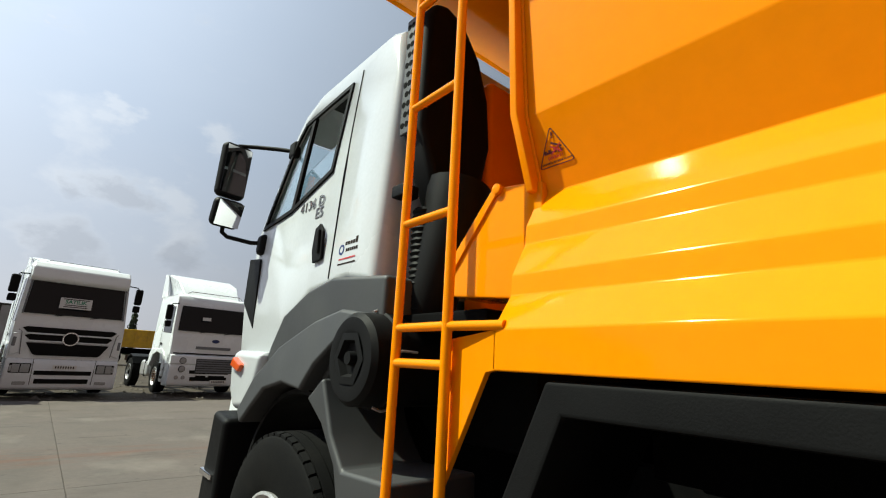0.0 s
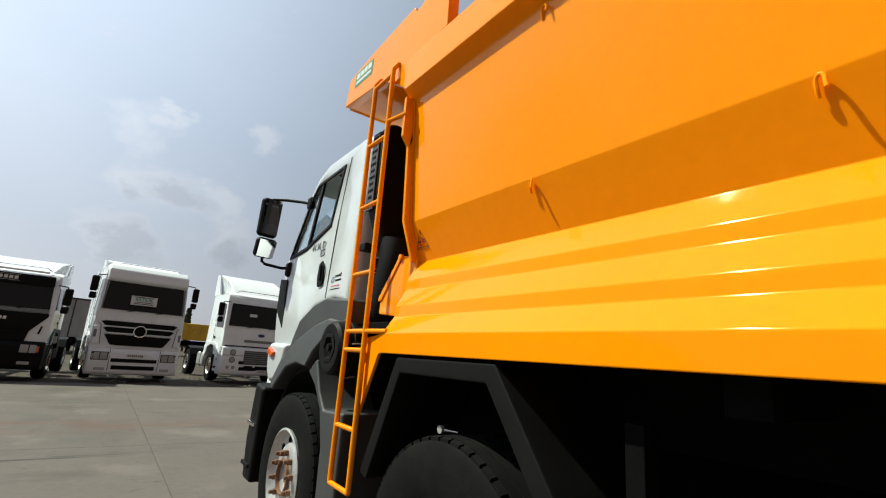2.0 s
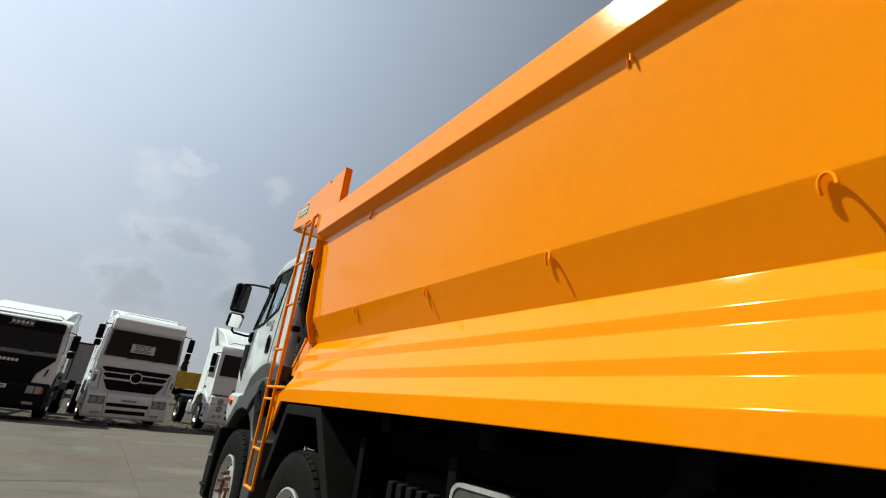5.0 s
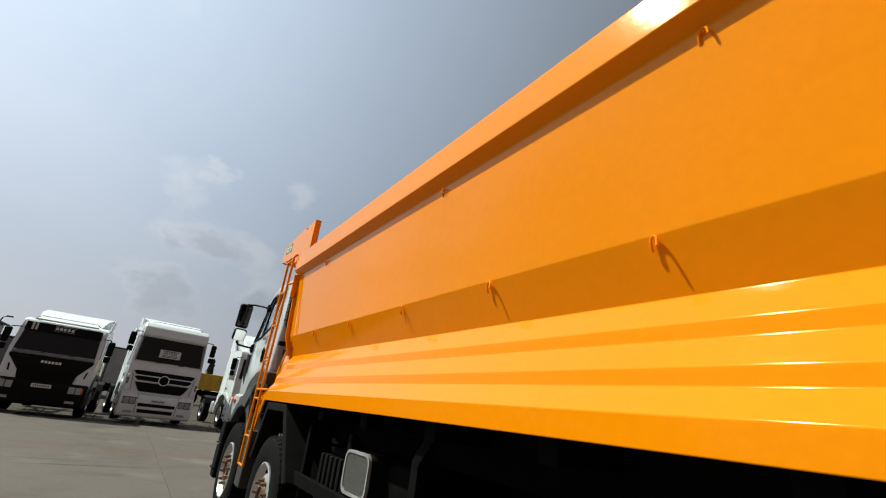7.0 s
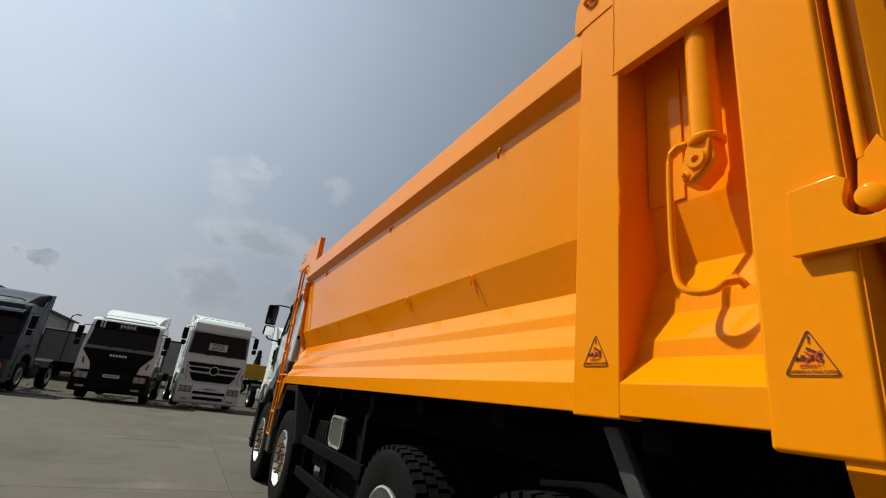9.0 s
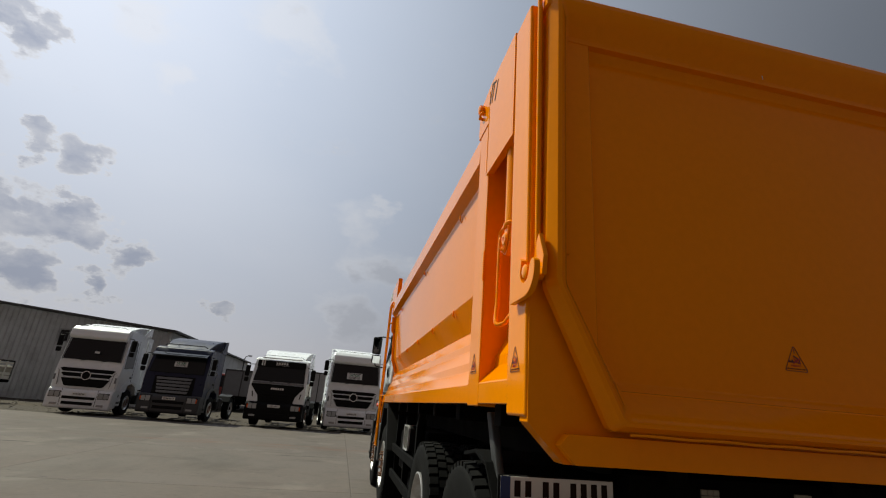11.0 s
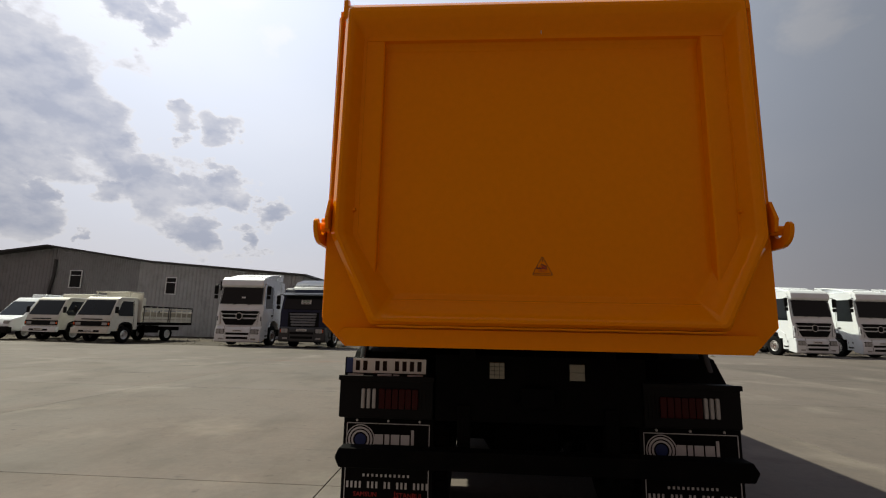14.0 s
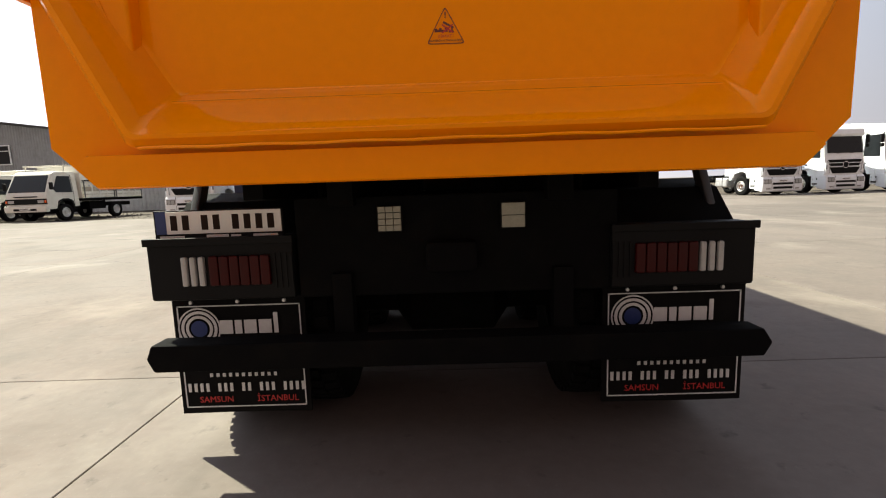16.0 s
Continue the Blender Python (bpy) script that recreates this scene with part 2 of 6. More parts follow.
def add_stains(m):
    """Oil spots, tyre-dark streaks and sandy speckle over a slab."""
    n, l = m.node_tree.nodes, m.node_tree.links
    b = n["Principled BSDF"]
    was = b.inputs["Base Color"].links[0].from_socket
    geo = n.new("ShaderNodeNewGeometry")

    def layer(before, scale, stretch, lo, hi, color, amount):
        mp = n.new("ShaderNodeMapping")
        mp.inputs["Scale"].default_value = stretch
        l.new(geo.outputs["Position"], mp.inputs["Vector"])
        t = n.new("ShaderNodeTexNoise")
        t.inputs["Scale"].default_value, t.inputs["Detail"].default_value, t.inputs["Roughness"].default_value = scale, 6.0, 0.6
        l.new(mp.outputs[0], t.inputs["Vector"])
        r = n.new("ShaderNodeMapRange")
        r.inputs["From Min"].default_value, r.inputs["From Max"].default_value, r.inputs["To Max"].default_value = lo, hi, amount
        l.new(t.outputs[0], r.inputs["Value"])
        x = n.new("ShaderNodeMix")
        x.data_type = "RGBA"
        l.new(r.outputs[0], x.inputs["Factor"])
        l.new(before, x.inputs["A"])
        x.inputs["B"].default_value = (*color, 1)
        return x.outputs["Result"]

    c = layer(was, 0.55, (1.0, 0.35, 1.0), 0.53, 0.68, (0.056, 0.049, 0.042), 0.5)
    c = layer(c, 1.1, (0.45, 1.1, 1.0), 0.58, 0.72, (0.056, 0.042, 0.034), 0.5)
    c = layer(c, 7.0, (1.0, 1.0, 1.0), 0.62, 0.74, (0.032, 0.030, 0.028), 0.6)
    c = layer(c, 1.1, (0.6, 0.5, 1.0), 0.56, 0.72, (0.19, 0.165, 0.145), 0.6)
    c = layer(c, 45.0, (1.0, 1.0, 1.0), 0.60, 0.75, (0.17, 0.155, 0.135), 0.35)
    # short dark scuffs and patched cracks, lying across the yard
    c = layer(c, 0.9, (0.30, 3.2, 1.0), 0.655, 0.70, (0.030, 0.027, 0.025), 0.75)
    # rust-red streak washed over a few slabs
    away = n.new("ShaderNodeVectorMath")
    away.operation = "SUBTRACT"
    away.inputs[1].default_value = (-3.2, 13.2, 0.0)
    l.new(geo.outputs["Position"], away.inputs[0])
    squeeze = n.new("ShaderNodeVectorMath")
    squeeze.operation = "MULTIPLY"
    squeeze.inputs[1].default_value = (0.16, 1.1, 0.0)
    l.new(away.outputs[0], squeeze.inputs[0])
    span = n.new("ShaderNodeVectorMath")
    span.operation = "LENGTH"
    l.new(squeeze.outputs[0], span.inputs[0])
    fade = n.new("ShaderNodeMapRange")
    fade.inputs["From Min"].default_value, fade.inputs["From Max"].default_value = 1.0, 0.2
    l.new(span.outputs["Value"], fade.inputs["Value"])
    rust = layer(c, 1.6, (0.5, 2.2, 1.0), 0.45, 0.65, (0.13, 0.062, 0.042), 0.75)
    last = n.new("ShaderNodeMix")
    last.data_type = "RGBA"
    l.new(fade.outputs[0], last.inputs["Factor"])
    l.new(c, last.inputs["A"])
    l.new(rust, last.inputs["B"])
    l.new(last.outputs["Result"], b.inputs["Base Color"])


def glass(name, color, rough=0.02):
    m = bpy.data.materials.new(name)
    m.use_nodes = True
    b = m.node_tree.nodes["Principled BSDF"]
    b.inputs["Base Color"].default_value = (*color, 1)
    b.inputs["Roughness"].default_value = rough
    b.inputs["Transmission Weight"].default_value = 1.0
    b.inputs["IOR"].default_value = 1.45
    return m


ORANGE = material("orange_paint", (0.89, 0.260, 0.001), 0.085, vary=0.035, scale=0.9, fine=25, bump=0.0003, rough_vary=0.025, tint=(0.84, 0.225, 0.001), patch=0.30, ior=1.36, sheen=(1.0, 0.70, 0.34))
WHITE_PAINT = material("white_paint", (0.80, 0.835, 0.88), 0.25, vary=0.04, scale=1.2, coat=0.15, tint=(0.66, 0.65, 0.62), patch=0.25)
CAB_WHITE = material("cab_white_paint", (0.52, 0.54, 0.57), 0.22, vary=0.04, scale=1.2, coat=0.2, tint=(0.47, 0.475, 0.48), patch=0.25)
WHITE_OLD = material("aged_white_paint", (0.66, 0.65, 0.60), 0.45, vary=0.08, scale=1.6, tint=(0.50, 0.46, 0.38), patch=0.5)
GREY_PLASTIC = material("grey_plastic", (0.038, 0.039, 0.042), 0.55, vary=0.10, scale=4, fine=300, bump=0.0004)
BLACK_PLASTIC = material("black_plastic", (0.0050, 0.0050, 0.0054), 0.6, ior=1.22, vary=0.15, scale=5, fine=250, bump=0.0004)
CHASSIS_BLACK = material("chassis_black", (0.003, 0.003, 0.0033), 0.85, vary=0.25, scale=4, tint=(0.007, 0.0063, 0.0056), patch=0.5, ior=1.15)
RUBBER = material("tyre_rubber", (0.0048, 0.0048, 0.005), 0.85, vary=0.2, scale=5, fine=90, bump=0.001, tint=(0.011, 0.0102, 0.0092), patch=0.5, ior=1.2)
STEEL = material("wheel_steel", (0.55, 0.55, 0.56), 0.42, metal=0.6, vary=0.12, scale=6, tint=(0.28, 0.2, 0.15), patch=0.4)
RUST = material("rusty_nut", (0.16, 0.075, 0.04), 0.75, vary=0.3, scale=20, fine=200, bump=0.001)
BADGE = material("badge_metal", (0.20, 0.20, 0.21), 0.3, metal=0.7, vary=0.05)
CHROME = material("chrome", (0.75, 0.76, 0.78), 0.15, metal=1.0, vary=0.05)
MIRROR = material("mirror_glass", (0.9, 0.9, 0.92), 0.02, metal=1.0, vary=0.0, rough_vary=0.0)
RED_LENS = material("red_lens", (0.036, 0.0006, 0.0006), 0.35, vary=0.1, ior=1.25)
CLEAR_LENS = material("clear_lens", (0.34, 0.34, 0.34), 0.12, vary=0.1, coat=0.5)
PAD = material("reflector_pad", (0.27, 0.265, 0.21), 0.4, vary=0.15, fine=120)
LAMP_LENS = material("lamp_lens", (0.065, 0.065, 0.062), 0.25, vary=0.15, fine=40)
AMBER_LENS = material("amber_lens", (0.75, 0.10, 0.01), 0.2, vary=0.05, coat=0.5)
WHITE_INK = material("white_ink", (0.60, 0.60, 0.60), 0.5, vary=0.05)
BLACK_INK = material("black_ink", (0.02, 0.010, 0.006), 0.6, vary=0.05, ior=1.2)
RED_INK = material("red_ink", (0.48, 0.02, 0.02), 0.5, vary=0.05)
STICKER_INK = material("sticker_ink", (0.10, 0.012, 0.012), 0.5, vary=0.05)
BLUE_INK = material("blue_ink", (0.012, 0.03, 0.13), 0.5, vary=0.05)
GREEN_INK = material("green_ink", (0.03, 0.20, 0.11), 0.5, vary=0.05)
PLATE_WHITE = material("plate_white", (0.72, 0.72, 0.70), 0.35, vary=0.03)
DARK_GLASS = material("tinted_glass", (0.010, 0.012, 0.014), 0.05, vary=0.05, ior=1.33, rough_vary=0.02)
PANE = glass("window_pane", (0.78, 0.90, 0.90))
SEAT_CLOTH = material("seat_cloth", (0.014, 0.014, 0.016), 0.9, vary=0.2, fine=400)
NAVY = material("navy_paint", (0.010, 0.014, 0.042), 0.35, vary=0.06, ior=1.35)
GRILLE_GREY = material("grille_grey", (0.16, 0.17, 0.19), 0.45, vary=0.08)
YELLOW = material("yellow_paint", (0.72, 0.47, 0.035), 0.45, vary=0.12, scale=1.5, tint=(0.4, 0.2, 0.05), patch=0.4)
RED_PAINT = material("red_paint", (0.30, 0.03, 0.025), 0.45, vary=0.1)
CONCRETE = material("concrete", (0.107, 0.088, 0.079), 0.85, vary=0.10, scale=0.55, fine=14, bump=0.0015, tint=(0.078, 0.069, 0.063), patch=0.55, obj_random=0.12, ior=1.35)
add_stains(CONCRETE)
DIRT = material("dirt", (0.060, 0.047, 0.036), 0.95, vary=0.25, scale=0.35, fine=9, bump=0.02, tint=(0.032, 0.025, 0.020), patch=0.7, ior=1.3)
GRAVEL = material("gravel_stone", (0.105, 0.088, 0.070), 0.9, vary=0.3, scale=0.8, fine=6, tint=(0.06, 0.05, 0.042), patch=0.6)
CLADDING = material("shed_cladding", (0.40, 0.425, 0.46), 0.5, metal=0.2, vary=0.10, scale=0.5, tint=(0.25, 0.26, 0.275), patch=0.6)
CLADDING_DARK = material("shed_cladding_dark", (0.27, 0.285, 0.31), 0.55, metal=0.2, vary=0.10, scale=0.5, tint=(0.17, 0.175, 0.185), patch=0.6)
LEAF = material("cypress_leaf", (0.035, 0.055, 0.03), 0.8, vary=0.3)
BARK = material("bark", (0.10, 0.07, 0.05), 0.9, vary=0.3)
WOOD = material("grey_wood", (0.36, 0.33, 0.27), 0.8, vary=0.2, tint=(0.2, 0.17, 0.14), patch=0.5)


# ---- building helpers ----
def link(name, me, mat, parent=None, label=""):
    ob = new(name, me)
    if mat is not None and not me.materials:
        me.materials.append(mat)
    ob.parent = parent
    if label:
        ob["label"] = label
    return ob


def to_mesh(bm, name="m", smooth=38):
    """Mesh with corner normals weighted by face size, so that flat faces stay flat beside their rounded edges."""
    bmesh.ops.recalc_face_normals(bm, faces=bm.faces)
    bm.normal_update()
    limit = math.cos(radians(smooth))
    area = {f: f.calc_area() for f in bm.faces}
    normals = []
    for f in bm.faces:
        for lp in f.loops:
            n = Vector((0, 0, 0))
            for g in lp.vert.link_faces:
                if g.normal.dot(f.normal) >= limit:
                    n += g.normal * area[g]
            normals.append(n.normalized() if n.length > 1e-12 else f.normal.copy())
    me = bpy.data.meshes.new(name)
    bm.to_mesh(me)
    bm.free()
    me.polygons.foreach_set("use_smooth", [True] * len(me.polygons))
    me.normals_split_custom_set(normals)
    return me


def part(name, bm, mat, parent, label="", smooth=38):
    return link(name, to_mesh(bm, name, smooth), mat, parent, label)


def thing(name, label, category, group="", kind="", at=None):
    ob = tagged(new(name), label, category, group, kind)
    if at is not None:
        ob.matrix_basis = at
    return ob


def soften(bm, width, seg=2, angle=30):
    es = [e for e in bm.edges if len(e.link_faces) == 2 and e.calc_face_angle(0) > radians(angle)]
    if width > 0 and es:
        bmesh.ops.bevel(bm, geom=es, offset=width, segments=seg, profile=0.5, affect="EDGES", clamp_overlap=True)
    return bm


def axes(axis, p, q, a):
    return {"x": (a, p, q), "y": (p, a, q), "z": (p, q, a)}[axis]


def prism(pts, axis, a, b, bev=0.0, seg=2, bm=None):
    """A flat outline pushed from a to b along an axis; the outline lies in the two other axes, in their order."""
    own = bmesh.new()
    lo = [own.verts.new(axes(axis, p, q, a)) for p, q in pts]
    hi = [own.verts.new(axes(axis, p, q, b)) for p, q in pts]
    own.faces.new(lo)
    own.faces.new(hi)
    for i in range(len(pts)):
        j = (i + 1) % len(pts)
        own.faces.new((lo[i], lo[j], hi[j], hi[i]))
    bmesh.ops.recalc_face_normals(own, faces=own.faces)
    soften(own, bev, seg)
    return join(bm, own)


def join(bm, own):
    if bm is None:
        return own
    me = bpy.data.meshes.new("tmp")
    own.to_mesh(me)
    own.free()
    bm.from_mesh(me)
    bpy.data.meshes.remove(me)
    return bm


def box(x0, x1, y0, y1, z0, z1, bev=0.0, seg=2, bm=None):
    return prism([(x0, y0), (x1, y0), (x1, y1), (x0, y1)], "z", z0, z1, bev, seg, bm)


def tube(points, r, seg=10, bm=None, closed_ends=True):
    """A round bar along a line of points."""
    own = bmesh.new()
    pts = [Vector(p) for p in points]
    rings = []
    up = None
    for i, p in enumerate(pts):
        d = (pts[min(i + 1, len(pts) - 1)] - pts[max(i - 1, 0)]).normalized()
        ref = Vector((0, 0, 1)) if abs(d.z) < 0.9 else Vector((1, 0, 0))
        side = d.cross(ref).normalized() if up is None else (up - d * up.dot(d)).normalized()
        up = side
        other = d.cross(side)
        rr = r[i] if isinstance(r, (list, tuple)) else r
        rings.append([own.verts.new(p + (side * math.cos(a) + other * math.sin(a)) * rr) for a in (2 * math.pi * k / seg for k in range(seg))])
    for a, b in zip(rings, rings[1:]):
        for k in range(seg):
            own.faces.new((a[k], a[(k + 1) % seg], b[(k + 1) % seg], b[k]))
    if closed_ends:
        own.faces.new(rings[0])
        own.faces.new(rings[-1])
    bmesh.ops.recalc_face_normals(own, faces=own.faces)
    return join(bm, own)


def lathe(profile, seg=40, axis="x", centre=(0, 0, 0), bm=None, closed=False):
    """Profile of (along the axis, radius) turned about the axis."""
    own = bmesh.new()
    c = Vector(centre)
    rings = []
    for a, r in profile:
        if r < 1e-6:
            rings.append([own.verts.new(c + Vector(axes(axis, 0, 0, a)))])
        else:
            rings.append([own.verts.new(c + Vector(axes(axis, r * math.cos(t), r * math.sin(t), a))) for t in (2 * math.pi * k / seg for k in range(seg))])
    pairs = list(zip(rings, rings[1:])) + ([(rings[-1], rings[0])] if closed else [])
    for p, q in pairs:
        for k in range(seg):
            k2 = (k + 1) % seg
            vs = [p[k % len(p)]] + ([p[k2]] if len(p) > 1 else []) + ([q[k2]] if len(q) > 1 else []) + [q[k % len(q)]]
            if len(vs) > 2:
                own.faces.new(vs)
    bmesh.ops.recalc_face_normals(own, faces=own.faces)
    return join(bm, own)


def holed(outer, holes, axis, a, b, bm=None):
    """A plate with openings through it."""
    own = bmesh.new()
    edges = []
    for loop in [outer] + holes:
        vs = [own.verts.new(axes(axis, p, q, a)) for p, q in loop]
        edges += [own.edges.new((vs[i], vs[(i + 1) % len(vs)])) for i in range(len(vs))]
    bmesh.ops.triangle_fill(own, use_beauty=True, use_dissolve=False, edges=edges)
    got = bmesh.ops.extrude_face_region(own, geom=list(own.faces))
    step = Vector(axes(axis, 0, 0, b - a))
    bmesh.ops.translate(own, vec=step, verts=[v for v in got["geom"] if isinstance(v, bmesh.types.BMVert)])
    bmesh.ops.recalc_face_normals(own, faces=own.faces)
    return join(bm, own)


def lettering(text, size, mat, parent, m, label="", name="lettering", depth=0.001, bold=0.0, width=None):
    cu = bpy.data.curves.new(name, "FONT")
    cu.body, cu.size, cu.extrude, cu.offset = text, size, depth, bold
    cu.align_x, cu.align_y = "CENTER", "CENTER"
    cu.resolution_u = 2
    cu.materials.append(mat)
    ob = new(name, cu)
    ob.parent = parent
    ob.matrix_basis = m
    if label:
        ob["label"] = label
    return ob


def face_left(x, y, z, tilt=0.0):
    """Pose of writing on a side that faces -x: text runs along -y, up is z."""
    return Matrix.Translation((x, y, z)) @ Matrix(((0, 0, -1, 0), (-1, 0, 0, 0), (0, 1, 0, 0), (0, 0, 0, 1))) @ Matrix.Rotation(tilt, 4, "X")


def face_rear(x, y, z):
    """Pose of writing on a face towards -y."""
    return Matrix.Translation((x, y, z)) @ Matrix.Rotation(radians(90), 4, "X")


def bars(parent, mat, m, rects, depth=0.0012, name="print_bar", label="", split=False):
    """Plain printed bars on a surface, (x0, x1, y0, y1) in the pose's own plane; split: a mesh for each."""
    bm = bmesh.new()
    made = None
    for x0, x1, y0, y1 in rects:
        box(x0, x1, y0, y1, 0, depth, bm=bm)
        if split:
            bm.transform(m)
            made = part(name, bm, mat, parent, label)
            bm = bmesh.new()
    if split:
        bm.free()
        return made
    bm.transform(m)
    return part(name, bm, mat, parent, label)


def rounded_line(pts, n=4):
    """A closed outline drawn through the points as one smooth curve."""
    out = []
    for i in range(len(pts)):
        p0, p1, p2, p3 = (Vector(pts[(i + k) % len(pts)]) for k in (-1, 0, 1, 2))
        for k in range(n):
            t = k / n
            out.append(tuple(0.5 * (2 * p1 + (p2 - p0) * t + (2 * p0 - 5 * p1 + 4 * p2 - p3) * t * t + (3 * p1 - p0 - 3 * p2 + p3) * t ** 3)))
    return out


def ring_outline(pts, w):
    """Inner copy of a closed 2D outline, moved in by w (anticlockwise order)."""
    out = []
    n = len(pts)
    for i in range(n):
        a, b, c = Vector(pts[i - 1]), Vector(pts[i]), Vector(pts[(i + 1) % n])
        d1, d2 = (b - a).normalized(), (c - b).normalized()
        n1, n2 = Vector((-d1.y, d1.x)), Vector((-d2.y, d2.x))
        k = (n1 + n2)
        k = k / max(k.dot(n1), 0.2)
        out.append(tuple(b + k * w))
    return out


# ---- the tipper lorry ----
truck = thing("dump_truck", "orange steel tipper lorry with a white cab, parked on concrete", "dump truck")


def sticker(parent, m, w, name="warning_sticker"):
    """Triangular warning print: dark outline, tipping-body drawing, red cross, two lines of words. m: its plane, origin at the base's middle."""
    h = w * 0.93
    tri = [(-w / 2, 0), (w / 2, 0), (0.0, h)]

    def rounded(pts, r):
        out = []
        for i, p in enumerate(pts):
            a, b, c = Vector(pts[i - 1]), Vector(p), Vector(pts[(i + 1) % 3])
            for k in range(4):
                t = k / 3
                p0, p1 = b + (a - b).normalized() * r, b + (c - b).normalized() * r
                out.append(tuple(p0.lerp(b, t).lerp(b.lerp(p1, t), t)))
        return out

    outer = rounded(tri, w * 0.10)
    inner = rounded(ring_outline(tri, w * 0.02), w * 0.088)
    bm = holed(outer, [inner], "z", 0, 0.0012)
    bm.transform(m)
    base = part(name, bm, STICKER_INK, parent, "dark red triangular warning print")
    pic = bmesh.new()
    s = w / 0.12
    for x0, x1, y0, y1 in ((-0.034, -0.026, 0.036, 0.046), (-0.028, -0.004, 0.036, 0.042), (-0.020, -0.012, 0.041, 0.048), (-0.002, 0.006, 0.036, 0.050),
                           (0.010, 0.026, 0.034, 0.039), (0.018, 0.022, 0.038, 0.050), (-0.0022, 0.0022, 0.084, 0.094), (-0.0022, 0.0022, 0.077, 0.081)):
        box(x0 * s, x1 * s, y0 * s, y1 * s, 0, 0.001, bm=pic)
    prism([(-0.008 * s, 0.062 * s), (0.024 * s, 0.046 * s), (0.026 * s, 0.050 * s), (-0.006 * s, 0.068 * s)], "z", 0, 0.001, bm=pic)
    pic.transform(m)
    part("drawing", pic, STICKER_INK, base)
    cross = bmesh.new()
    for a in (35, -35):
        one = box(-0.021 * s, 0.021 * s, -0.002 * s, 0.002 * s, 0.0010, 0.0016)
        one.transform(Matrix.Translation((0.006 * s, 0.045 * s, 0)) @ Matrix.Rotation(radians(a), 4, "Z"))
        join(cross, one)
    cross.transform(m)
    part("red_cross", cross, RED_INK, base, "red crossed bars")
    lettering("DİKKAT !", 0.0115 * s, RED_INK, base, m @ Matrix.Translation((0, 0.0235 * s, 0.0006)), depth=0.0005)
    lettering("DAMPERİN ALTINDA DURMA", 0.0078 * s, STICKER_INK, base, m @ Matrix.Translation((0, 0.0105 * s, 0.0006)), depth=0.0005)
    return base


# outer skin of a side wall, from the skirt up to the rail: (distance from the middle, height)
SIDE = [(1.243, 1.343), (1.243, 1.437), (1.186, 1.520), (1.182, 1.572), (1.134, 1.659), (1.130, 1.709), (1.075, 1.808), (1.145, 2.010), (1.19, 2.70)]
BAY = [(1.243, 1.343), (1.243, 1.437), (1.165, 1.520), (1.161, 1.575), (1.112, 1.664), (1.106, 1.722), (1.050, 1.835), (1.094, 2.040), (1.100, 3.12)]
Y_FRONT, Y_REAR = 6.09, 0.0


def side_x(z):
    for (x0, z0), (x1, z1) in zip(SIDE, SIDE[1:]):
        if z0 <= z <= z1:
            return x0 + (x1 - x0) * (z - z0) / (z1 - z0)
    return SIDE[-1][0]


